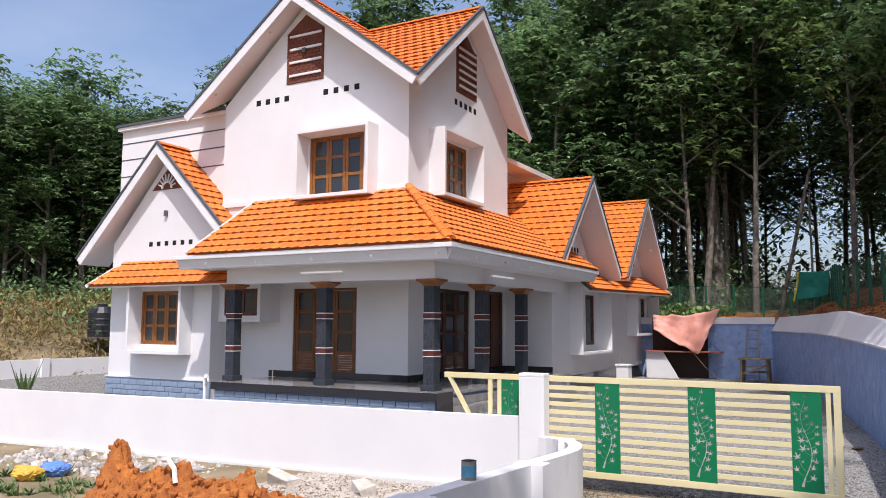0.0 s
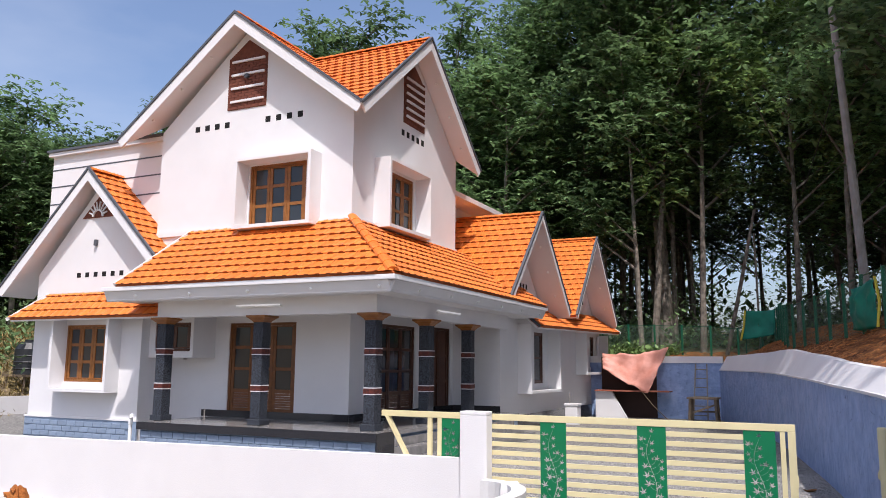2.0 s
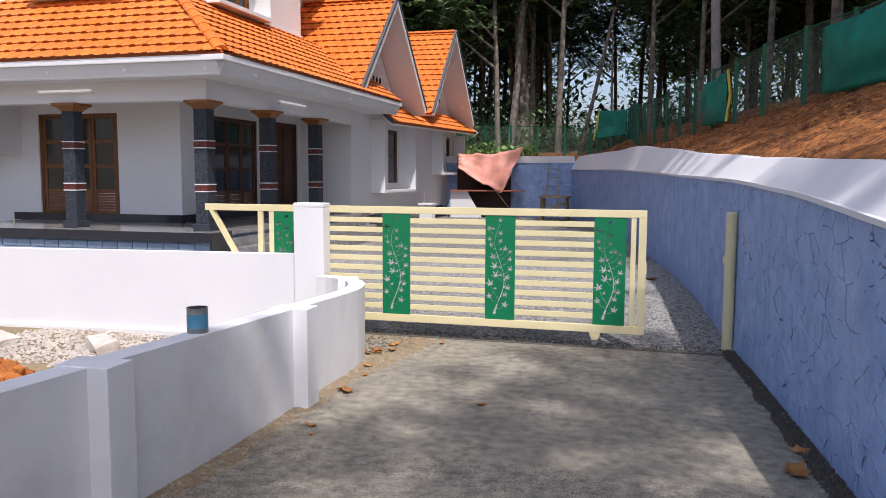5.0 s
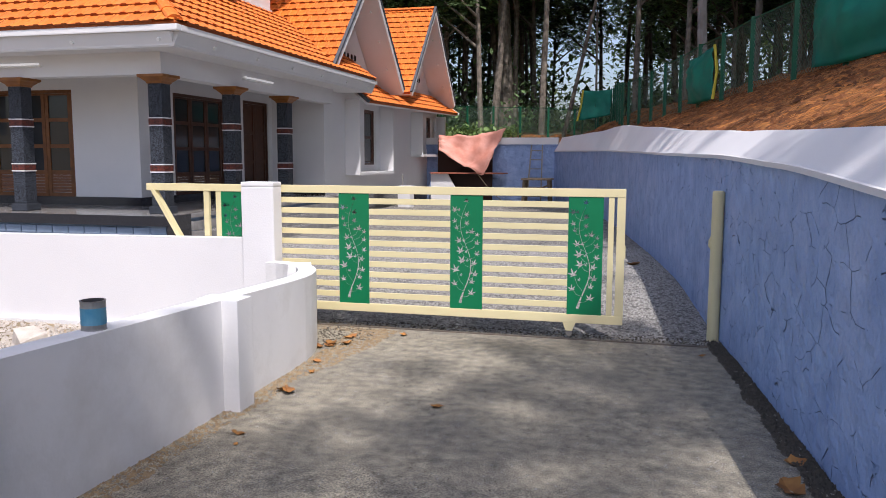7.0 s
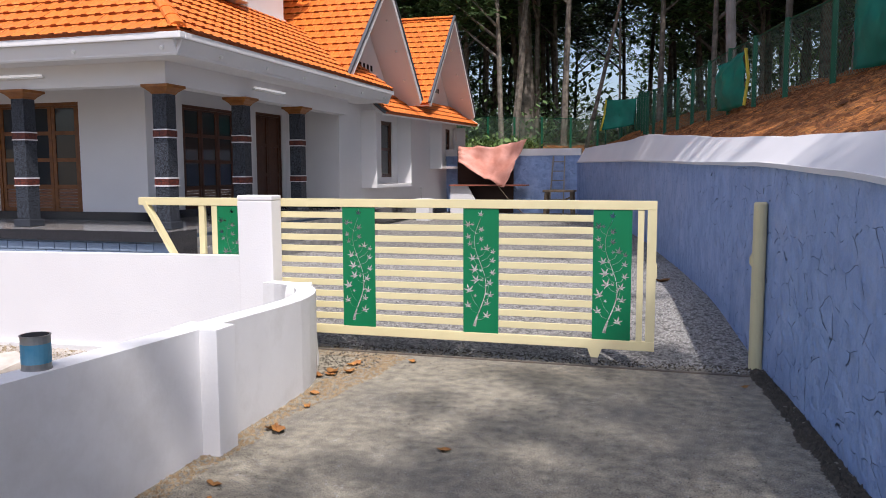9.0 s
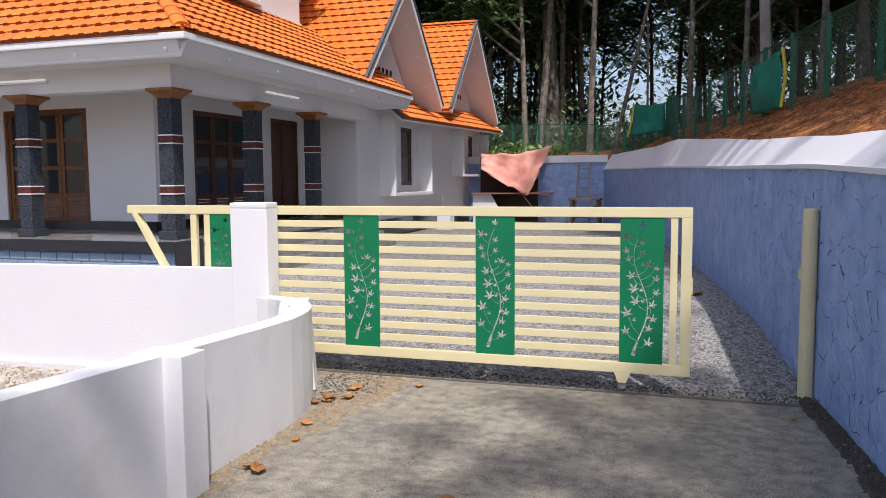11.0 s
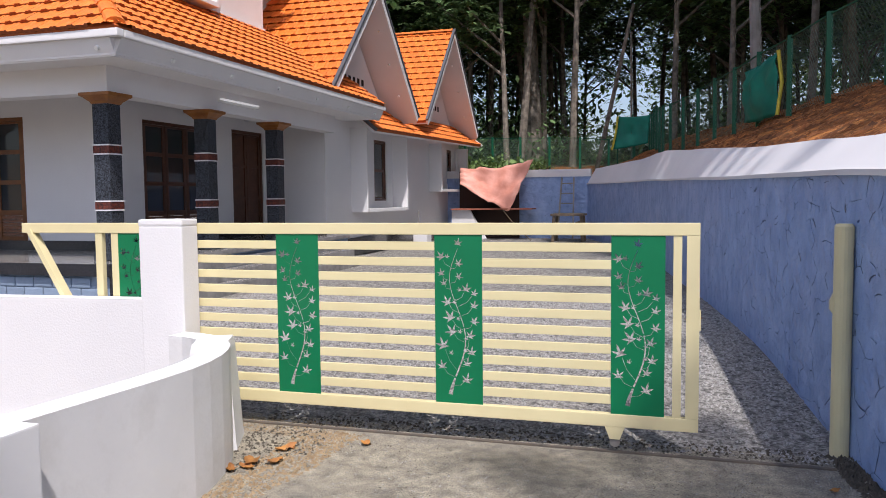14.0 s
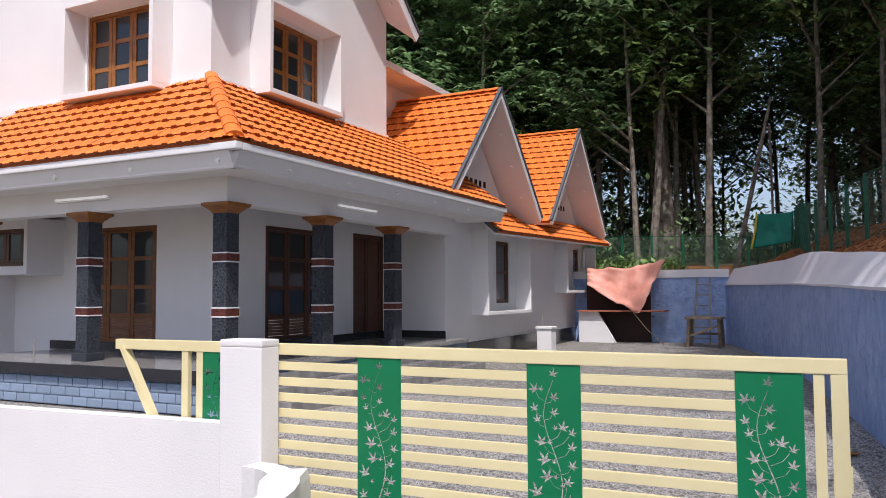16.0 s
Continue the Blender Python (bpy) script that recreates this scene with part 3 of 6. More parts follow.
def roof_plane(corner, u, v, pts, single=True, soffit=True):
    """Tiles on the plane at corner, u along the eave and v up the slope, inside the convex outline pts in (u, v)."""
    corner, u, v = Vector(corner), Vector(u).normalized(), Vector(v).normalized()
    n = u.cross(v).normalized()
    if n.z < 0:
        n = -n
    flip = u.cross(v).dot(n) < 0
    r = hpart("roof", prismbm([corner + u * a + v * b for a, b in pts], n * -0.05), TILE_BACK, "orange clay-tiled roof slope")
    if soffit:
        hpart("soffit", prismbm([corner + u * a + v * b - n * 0.054 for a, b in pts], n * -0.05), WHITE, parent=None)
    area = sum(pts[i][0] * pts[(i + 1) % len(pts)][1] - pts[(i + 1) % len(pts)][0] * pts[i][1] for i in range(len(pts)))
    ring = pts if area > 0 else pts[::-1]

    def inside(a, b, slack=0.0):
        return all((q[0] - p[0]) * (b - p[1]) - (q[1] - p[1]) * (a - p[0]) >= -slack for p, q in zip(ring, ring[1:] + ring[:1]))

    m = Matrix((u, v, n)).transposed().to_4x4()
    umin, umax = min(p[0] for p in pts), max(p[0] for p in pts)
    vmax = max(p[1] for p in pts)
    rest = bmesh.new()
    count = 0
    for j in range(int(vmax / COURSE) + 1):
        a = umin - (WIDE / 2 if j % 2 else 0.0)
        while a < umax:
            b = j * COURSE
            quad = ((a, b), (a + WIDE, b), (a + WIDE, b + COURSE), (a, b + COURSE))
            ins = [inside(*c, slack=1e-6) for c in quad]
            lift = noise.noise((a * 3.1, b * 4.7, corner.x)) * 0.005
            if all(ins) and single and count < 300:
                m4 = m.copy()
                m4.translation = corner + u * a + v * b + n * lift
                bring("roof_tile", TILE_ONE, m4, r)
                count += 1
            elif any(ins) or inside(a + WIDE / 2, b + COURSE / 2):
                t = tile_mesh(WIDE - 0.004, COURSE)
                bmesh.ops.translate(t, vec=(a, b, lift), verts=t.verts)
                if not all(ins):
                    for p, q in zip(ring, ring[1:] + ring[:1]):
                        bmesh.ops.bisect_plane(t, geom=t.verts[:] + t.edges[:] + t.faces[:], plane_co=(p[0], p[1], 0), plane_no=(q[1] - p[1], p[0] - q[0], 0), clear_outer=True)
                tmp = bpy.data.meshes.new("t")
                t.to_mesh(tmp)
                t.free()
                rest.from_mesh(tmp)
                bpy.data.meshes.remove(tmp)
            a += WIDE
    if len(rest.verts):
        m4 = m.copy()
        m4.translation = corner
        bmesh.ops.transform(rest, matrix=m4, verts=rest.verts)
        me = bpy.data.meshes.new("cut_tiles")
        rest.to_mesh(me)
        me.materials.append(TILE)
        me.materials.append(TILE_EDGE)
        tagged(hang(new("cut_tiles", me), r), kind="stuff")
    rest.free()
    return r


def ridge_mesh():
    bm = bmesh.new()
    ring = []
    for yy, s in ((0, 1.08), (0.33, 0.94)):
        ring.append([bm.verts.new((math.cos(a) * 0.11 * s, yy, math.sin(a) * 0.075 * s)) for a in [math.pi * k / 6 for k in range(7)]])
    for k in range(6):
        bm.faces.new((ring[0][k], ring[0][k + 1], ring[1][k + 1], ring[1][k]))
    bm.faces.new(ring[0])
    return bm


RIDGE_ONE = mesh_of("ridge_tile", ridge_mesh(), TILE)


def ridge_line(p, q, parent):
    p, q = Vector(p), Vector(q)
    d = (q - p).normalized()
    s = d.cross(Vector((0, 0, 1))).normalized()
    m = Matrix((s, d, s.cross(d))).transposed().to_4x4()
    n = max(1, int((q - p).length / 0.3))
    for k in range(n):
        m4 = m.copy()
        m4.translation = p + (q - p) * (k / n)
        bring("ridge_tile", RIDGE_ONE, m4, parent)


EAVE = 3.64
r = roof_plane((-13.95, 12.72, EAVE), (1, 0, 0), (0, 1.73, 1.42), [(0.23, 0), (7.1, 0), (5.1, 2.238), (0.7, 2.238)], soffit=False)
ridge_line((-6.9, 12.78, EAVE + 0.04), (-8.82, 14.42, 5.1), r)
hpart("verge_strip", beambm((-13.76, 12.74, EAVE + 0.02), (-13.27, 14.42, 5.05), 0.07, 0.09), WHITE)
roof_plane((-6.85, 12.72, EAVE), (0, 1, 0), (-2.01, 0, 1.42), [(0, 0), (8.85, 0), (8.85, 2.46), (1.73, 2.46)], soffit=False)
hpart("porch_gable", prismbm([(-13.72, 12.9, 3.55), (-13.25, 14.45, 4.95), (-13.25, 14.45, 3.55)], (-0.04, 0, 0)), WHITE)
hpart("flashing", boxbm(TX0, TX1 + 0.03, TY0 - 0.05, TY0, 4.98, 5.1), WHITE)
hpart("flashing", boxbm(TX1, TX1 + 0.05, TY0, TY1, 4.98, 5.12), WHITE)
h1, h2, rise = FX - RXC, RYC - FY, RIDGE - REAVE
L1, L2 = math.hypot(h1, rise), math.hypot(h2, rise)
r = roof_plane((FX, FY, REAVE), (0, 1, 0), (-h1, 0, rise), [(0, 0), (h2, L1), (0, L1)])
ridge_line((RXC, FY, RIDGE + 0.02), (RXC, RYC, RIDGE + 0.02), r)
r = roof_plane((FX, FY, REAVE), (-1, 0, 0), (0, h2, rise), [(0, 0), (h1, L2), (0, L2)])
ridge_line((FX, RYC, RIDGE + 0.02), (RXC, RYC, RIDGE + 0.02), r)
BY, BX = 2 * RYC - FY, 2 * RXC - FX
for tri in (((BX, FY, REAVE), (RXC, FY, RIDGE), (RXC, RYC, RIDGE)), ((BX, FY, REAVE), (BX, RYC, RIDGE), (RXC, RYC, RIDGE)),
            ((FX, BY, REAVE), (FX, RYC, RIDGE), (RXC, RYC, RIDGE)), ((FX, BY, REAVE), (RXC, BY, RIDGE), (RXC, RYC, RIDGE)),
            ((BX, BY, REAVE), (RXC, BY, RIDGE), (RXC, RYC, RIDGE)), ((BX, BY, REAVE), (BX, RYC, RIDGE), (RXC, RYC, RIDGE))):
    hpart("roof", prismbm(tri, (0, 0, -0.05)), TILE)
    hpart("soffit", prismbm([(a, b, c - 0.054) for a, b, c in tri], (0, 0, -0.06)), WHITE)


def verge(p, q, out, depth=0.2):
    """Bargeboard from the eave p to the apex q, with a dark cap strip; out is the way it faces."""
    p, q, out = Vector(p), Vector(q), Vector(out)
    d = (q - p).normalized()
    up = out.cross(d)
    if up.z < 0:
        up = -up
    b = hpart("bargeboard", prismbm([p + up * 0.02, q + Vector((0, 0, 0.02)), q - Vector((0, 0, depth * 1.25)), p - up * depth], out * 0.05), WHITE)
    hpart("verge_strip", prismbm([p + up * 0.02, q + Vector((0, 0, 0.025)), q + Vector((0, 0, 0.095)), p + up * 0.075], out * 0.075), GREYTRIM, parent=b)
    return b


verge((FX + 0.03, FY, REAVE), (RXC, FY, RIDGE), (0, -1, 0))
verge((BX, FY, REAVE), (RXC, FY, RIDGE), (0, -1, 0))
verge((FX, FY - 0.03, REAVE), (FX, RYC, RIDGE), (1, 0, 0))
verge((FX, BY, REAVE), (FX, RYC, RIDGE), (1, 0, 0))
# left wing: gable and skirt roof
LV, LX, LZ = 13.77, -16.03, 6.67
LH, LE = 2.95, 3.78
r = roof_plane((LX + LH, LV, LE), (0, 1, 0), (-LH, 0, LZ - LE), [(0, 0), (0.98, 0), (0.98, math.hypot(LH, LZ - LE)), (0, math.hypot(LH, LZ - LE))])
ridge_line((LX, LV, LZ + 0.02), (LX, 14.75, LZ + 0.02), r)
tri = [(LX - LH, LV, LE), (LX - LH, 14.75, LE), (LX, 14.75, LZ), (LX, LV, LZ)]
hpart("roof", prismbm(tri, (0, 0, -0.06)), TILE)
hpart("soffit", prismbm([(a, b, c - 0.064) for a, b, c in tri], (0, 0, -0.06)), WHITE)
verge((LX + LH, LV, LE), (LX, LV, LZ), (0, -1, 0))
verge((LX - LH, LV, LE), (LX, LV, LZ), (0, -1, 0))
r = roof_plane((-18.25, 13.55, 3.06), (1, 0, 0), (0, 0.6, 0.6), [(0, 0), (4.95, 0), (4.95, 0.86), (0.62, 0.86)])
hpart("skirt_edge", beambm((-18.3, 13.53, 3.03), (-17.6, 14.14, 3.68), 0.08, 0.08), WHITE)
# side gables and skirt roof
for yc, hw, za, back_x in ((21.75, 2.68, 6.33, -9.7), (28.02, 2.8, 6.55, -10.4)):
    L = math.hypot(hw, za - 3.62)
    r = roof_plane((-7.05, yc - hw, 3.62), (-1, 0, 0), (0, hw, za - 3.62), [(0, 0), (-7.05 - back_x, 0), (-7.05 - back_x, L), (0, L)])
    ridge_line((-7.05, yc, za + 0.02), (back_x, yc, za + 0.02), r)
    tri = [(-7.05, yc + hw, 3.62), (back_x, yc + hw, 3.62), (back_x, yc, za), (-7.05, yc, za)]
    hpart("roof", prismbm(tri, (0, 0, -0.06)), TILE)
    hpart("soffit", prismbm([(a, b, c - 0.064) for a, b, c in tri], (0, 0, -0.06)), WHITE)
    hpart("gable_wall", prismbm([(-7.85, yc - hw + 0.2, 3.6), (-7.85, yc + hw - 0.2, 3.6), (-7.85, yc, za - 0.3)], (-0.2, 0, 0)), WHITE)
    verge((-7.05, yc - hw, 3.62), (-7.05, yc, za), (1, 0, 0), 0.13)
    verge((-7.05, yc + hw, 3.62), (-7.05, yc, za), (1, 0, 0), 0.13)
    for k in range(6):
        hpart("vent", boxbm(-7.87, -7.845, yc - 0.42 + k * 0.26, yc - 0.28 + k * 0.26, 4.27, 4.42), HOLE)
r = roof_plane((-7.05, 21.5, 3.12), (0, 1, 0.02), (-0.8, 0, 0.62), [(0, 0), (9.95, 0), (9.6, 1.01), (0.25, 1.01)])
hpart("skirt_edge", beambm((-7.02, 31.48, 3.31), (-7.85, 31.12, 3.95), 0.07, 0.07), WHITE)
hpart("skirt_edge", beambm((-7.02, 21.48, 3.1), (-7.85, 21.7, 3.75), 0.05, 0.07), GREYTRIM)


# window surrounds
def surround_y(x0, x1, z0, z1, y, depth, t=0.08, top=True):
    s = hpart("window_surround", boxbm(x0, x1, y - depth, y, z0, z0 + t, bevel=0.006), WHITE)
    hpart("fin", boxbm(x0, x0 + t, y - depth, y, z0 + t, z1, bevel=0.006), WHITE, parent=s)
    hpart("fin", boxbm(x1 - t, x1, y - depth, y, z0 + t, z1, bevel=0.006), WHITE, parent=s)
    if top:
        hpart("lintel", boxbm(x0, x1, y - depth, y, z1, z1 + t, bevel=0.006), WHITE, parent=s)


def surround_x(y0, y1, z0, z1, x, depth, t=0.08, top=True):
    s = hpart("window_surround", boxbm(x, x + depth, y0, y1, z0, z0 + t, bevel=0.006), WHITE)
    hpart("fin", boxbm(x, x + depth, y0, y0 + t, z0 + t, z1, bevel=0.006), WHITE, parent=s)
    hpart("fin", boxbm(x, x + depth, y1 - t, y1, z0 + t, z1, bevel=0.006), WHITE, parent=s)
    if top:
        hpart("lintel", boxbm(x, x + depth, y0, y1, z1, z1 + t, bevel=0.006), WHITE, parent=s)


surround_y(-11.74, -9.66, 4.96, 6.5, TY0, 0.42)
surround_x(15.35, 17.47, 5.02, 6.54, TX1, 0.42)
surround_y(-16.95, -15.0, 1.3, 3.1, LW, 0.4, top=False)
surround_y(-14.9, -13.86, 2.08, 2.96, 15.14, 0.12)
surround_x(21.9, 24.8, 1.22, 3.2, -7.85, 0.42, top=False)
surround_x(27.95, 31.1, 1.72, 3.2, -7.85, 0.42, top=False)


# windows and doors, built facing -y at the origin and turned into place
def casement(m, width, height, leaves, rows, wood, louvre=0.0, name="window", depth=0.09, glass=GLASS):
    w = hpart(name, boxbm(0, width, 0.0, depth, height - 0.06, height), wood)
    w.matrix_basis = m

    def sub(nm, bm, mt):
        ob = new(nm, mesh_of(nm, bm, mt))
        ob.parent = w
        return ob

    sub("frame", boxbm(0, 0.06, 0, depth, 0, height - 0.06), wood)
    sub("frame", boxbm(width - 0.06, width, 0, depth, 0, height - 0.06), wood)
    sub("sill", boxbm(0.06, width - 0.06, -0.01, depth, 0, 0.06), wood)
    lw_ = (width - 0.12) / leaves
    for i in range(leaves):
        x0 = 0.06 + i * lw_ + 0.004
        x1 = x0 + lw_ - 0.008
        zt, zb = height - 0.065, 0.065
        st = 0.075
        sub("stile", boxbm(x0, x0 + st, 0.015, 0.06, zb, zt, bevel=0.006), wood)
        sub("stile", boxbm(x1 - st, x1, 0.015, 0.06, zb, zt, bevel=0.006), wood)
        zp = zb
        if louvre:
            sub("rail", boxbm(x0 + st, x1 - st, 0.017, 0.058, zb, zb + 0.09), wood)
            k = zb + 0.1
            while k + 0.05 < louvre:
                sub("slat", prismbm([(x0 + st, 0.02, k), (x0 + st, 0.03, k + 0.05), (x0 + st, 0.05, k + 0.05), (x0 + st, 0.05, k)], (x1 - x0 - 2 * st, 0, 0)), wood)
                k += 0.055
            zp = louvre
        ph = (zt - zp) / rows
        for k in range(rows + 1):
            z = zp + k * ph
            sub("rail", boxbm(x0 + st, x1 - st, 0.017, 0.058, max(z - 0.035, zb), min(z + 0.035, zt)), wood)
        for k in range(rows):
            sub("pane", boxbm(x0 + st, x1 - st, 0.035, 0.042, zp + k * ph + 0.035, zp + (k + 1) * ph - 0.035), glass)
    return w


def at_y(x, y, z):
    return Matrix.Translation((x, y, z))


def at_x(x, y, z):
    return Matrix.Translation((x, y, z)) @ Matrix.Rotation(radians(90), 4, "Z")


casement(at_y(fw[0], TY0 + 0.03, fw[2]), fw[1] - fw[0], fw[3] - fw[2], 3, 3, WOOD)
casement(at_x(TX1 - 0.03, rw[0], rw[2]), rw[1] - rw[0], rw[3] - rw[2], 3, 3, WOOD)
casement(at_y(lw[0], LW + 0.03, lw[2]), lw[1] - lw[0], lw[3] - lw[2], 3, 3, WOOD)
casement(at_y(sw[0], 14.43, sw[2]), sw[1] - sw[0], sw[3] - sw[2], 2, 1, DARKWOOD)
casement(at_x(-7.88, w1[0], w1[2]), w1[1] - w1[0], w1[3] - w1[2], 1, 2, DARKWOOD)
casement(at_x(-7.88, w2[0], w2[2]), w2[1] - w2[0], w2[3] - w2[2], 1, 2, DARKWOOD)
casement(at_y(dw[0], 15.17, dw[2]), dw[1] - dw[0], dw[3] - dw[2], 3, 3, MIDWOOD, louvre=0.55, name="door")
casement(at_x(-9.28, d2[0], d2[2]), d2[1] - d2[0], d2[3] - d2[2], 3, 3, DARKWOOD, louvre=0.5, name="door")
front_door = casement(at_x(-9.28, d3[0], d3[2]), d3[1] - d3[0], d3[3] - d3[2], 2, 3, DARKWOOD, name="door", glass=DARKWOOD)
hpart("interior_floor", boxbm(-17.8, -9.47, 15.4, 31.2, 0.6, 0.7), FLOORSTONE)
hpart("upper_floor", boxbm(TX0 + T, TX1 - T, TY0 + T, TY1 - T, 3.42, 3.6), WHITE)


# columns
def column(x, y, first=None):
    c = hpart("column", boxbm(-0.122, 0.122, -0.122, 0.122, 0.0, 2.07, bevel=0.008), STONE, "rough black stone column with red and white bands")
    c.matrix_basis = Matrix.Translation((x, y, 0.772))

    def sub(nm, bm, mt, label=""):
        ob = new(nm, mesh_of(nm, bm, mt))
        ob.parent = c
        if label:
            tagged(ob, label)

    sub("base", boxbm(-0.16, 0.16, -0.16, 0.16, 0.002, 0.12, bevel=0.015), STONE)
    for z in (0.66, 1.4):
        sub("band", boxbm(-0.128, 0.128, -0.128, 0.128, z + 0.024, z + 0.122), REDBAND, "red stone band")
        sub("ring", boxbm(-0.133, 0.133, -0.133, 0.133, z + 0.004, z + 0.022), WHITE)
        sub("ring", boxbm(-0.133, 0.133, -0.133, 0.133, z + 0.124, z + 0.142), WHITE)
    bm = bmesh.new()
    prof = [(0.13, 2.07), (0.145, 2.1), (0.17, 2.12), (0.2, 2.15), (0.235, 2.17), (0.235, 2.208)]
    rings = [[bm.verts.new((sx * a, sy * a, z)) for sx, sy in ((-1, -1), (1, -1), (1, 1), (-1, 1))] for a, z in prof]
    for a, b in zip(rings, rings[1:]):
        for k in range(4):
            bm.faces.new((a[k], a[(k + 1) % 4], b[(k + 1) % 4], b[k]))
    bm.faces.new(rings[0][::-1])
    bm.faces.new(rings[-1])
    sub("cap", bm, WOOD, "moulded teak cap")


for x, y in ((-13.03, 13.57), (-10.4, 13.57), (-7.74, 13.57), (-7.72, 15.8), (-7.72, 18.04)):
    column(x, y)


# gable panels of brick with white bars
def brick_panel(x0, x1, z0, zs, zt, place, rows):
    p = hpart("brick_panel", prismbm([(x0, -0.012, z0), (x1, -0.012, z0), (x1, -0.012, zs), ((x0 + x1) / 2, -0.012, zt), (x0, -0.012, zs)], (0, 0.02, 0)), BRICK, "dark red brick-clad gable panel")
    p.matrix_basis = place
    k = 0
    z = z0 + 0.01
    while z < zs:
        x = x0 + (0.0 if k % 2 else -0.09)
        while x < x1:
            a, b = max(x, x0), min(x + 0.19, x1)
            if b - a > 0.03:
                ob = new("brick", BRICK_ONE if b - a > 0.185 else BRICK_HALF)
                ob.parent = p
                ob.matrix_basis = Matrix.Translation((a, -0.012, z))
            x += 0.2
        z += 0.075
        k += 1
    for i in range(rows):
        zz = z0 + 0.16 + i * (zs - z0 - 0.16) / (rows - 0.6)
        ob = new("bar", mesh_of("bar", boxbm(x0 + 0.1, x1 - 0.06, -0.06, -0.01, zz, zz + 0.055, bevel=0.005), WHITE))
        ob.parent = p


BRICK_ONE = mesh_of("brick", boxbm(0, 0.19, -0.012, 0, 0, 0.066), BRICK)
BRICK_HALF = mesh_of("brick_half", boxbm(0, 0.1, -0.012, 0, 0, 0.066), BRICK)
brick_panel(-12.37, -11.25, 7.9, 9.17, 9.58, Matrix.Translation((0, TY0, 0)), 4)
brick_panel(0, 1.1, 7.84, 9.05, 9.45, Matrix.Translation((TX1, 16.68, 0)) @ Matrix.Rotation(radians(90), 4, "Z"), 6)
for x in (-13.34, -13.04, -12.74, -12.44, -11.25, -10.95, -10.65, -10.35):
    hpart("vent", boxbm(x, x + 0.14, TY0 - 0.004, TY0 + 0.02, 7.49, 7.63), HOLE)
for k in range(5):
    hpart("vent", boxbm(TX1 - 0.02, TX1 + 0.004, 16.6 + k * 0.26, 16.74 + k * 0.26, 7.5, 7.65), HOLE)
for k in range(6):
    hpart("vent", boxbm(-16.66 + k * 0.29, -16.53 + k * 0.29, LW - 0.004, LW + 0.02, 4.08, 4.2), HOLE)
# sun motif
motif = hpart("sun_panel", prismbm([(-16.6, LW - 0.02, 5.56), (-15.46, LW - 0.02, 5.56), (LX, LW - 0.02, 6.12)], (0, 0.03, 0)), BRICK, "dark red triangular gable panel with white sun")
bm = bmesh.new()
c0 = Vector((LX, LW - 0.05, 5.58))
for k in range(9):
    a0, a1 = math.pi * k / 9, math.pi * (k + 1) / 9
    beam(bm, c0 + Vector((math.cos(a0), 0, math.sin(a0))) * 0.17, c0 + Vector((math.cos(a1), 0, math.sin(a1))) * 0.17, 0.04, 0.04, (0, 1, 0))
hpart("sun_arc", bm, WHITE, parent=motif)
for k in range(1, 9):
    a = math.pi * k / 9
    d = Vector((math.cos(a), 0, math.sin(a)))
    hpart("ray", beambm(c0 + d * 0.19, c0 + d * (0.3 + 0.08 * math.sin(a)), 0.03, 0.03, (0, 1, 0)), WHITE, parent=motif)
hpart("lamp_bracket", boxbm(-16.08, -16.0, LW - 0.08, LW, 4.85, 5.0, bevel=0.015), GREYTRIM)
hpart("floodlight", boxbm(-11.85, -11.75, TY0 - 0.1, TY0 - 0.024, 8.62, 8.72, bevel=0.015), GREYTRIM)


# small spotlights and tube lights
def disc(bm, c, nrm, rad, th):
    tube(bm, [Vector(c), Vector(c) + Vector(nrm) * th], [rad, rad * 0.9], 10)


SPOT = bmesh.new()
disc(SPOT, (0, 0, -0.01), (0, 0, 1), 0.03, 0.045)
SPOT = mesh_of("spotlight", SPOT, TUBE)


def spot(p, nrm):
    q = Vector(nrm).to_track_quat("Z", "Y").to_matrix().to_4x4()
    q.translation = p
    bring("spotlight", SPOT, q, None)


for k in range(5):
    spot((-13.2 + 1.5 * k, 12.815, 3.42), (0, -0.9, -0.42))
for k in range(6):
    spot((-6.938, 13.9 + 1.45 * k, 3.42), (0.9, 0, -0.42))
for s in (0.25, 0.5, 0.75):
    spot((BX + (RXC - BX) * s, FY + 0.2, REAVE + rise * s - 0.16), (0.6, 0, -0.8))
    spot((FX - 0.2, BY + (RYC - BY) * s, REAVE + rise * s - 0.16), (0, 0.6, -0.8))
    for yc, hw, za in ((21.75, 2.68, 6.33), (28.02, 2.8, 6.55)):
        spot((-7.3, yc + hw * (1 - s), 3.62 + (za - 3.62) * s - 0.17), (0, -0.7, -0.7))
for x0, x1, y0, y1 in ((-10.95, -9.8, 13.37, 13.43), (-7.6, -7.54, 16.0, 17.2)):
    t = hpart("tube_light", boxbm(x0, x1, y0, y1, 3.14, 3.17, bevel=0.005), TUBE, "white tube light batten")
    hpart("tube", boxbm(x0 + (0.03 if x0 < -9 else 0.02), x1 - 0.03 if x0 < -9 else x1 + 0.02, y0 - 0.02 if x0 < -9 else y0 + 0.03, y1 - 0.03, 3.172, 3.2, bevel=0.008), LIT, parent=t)
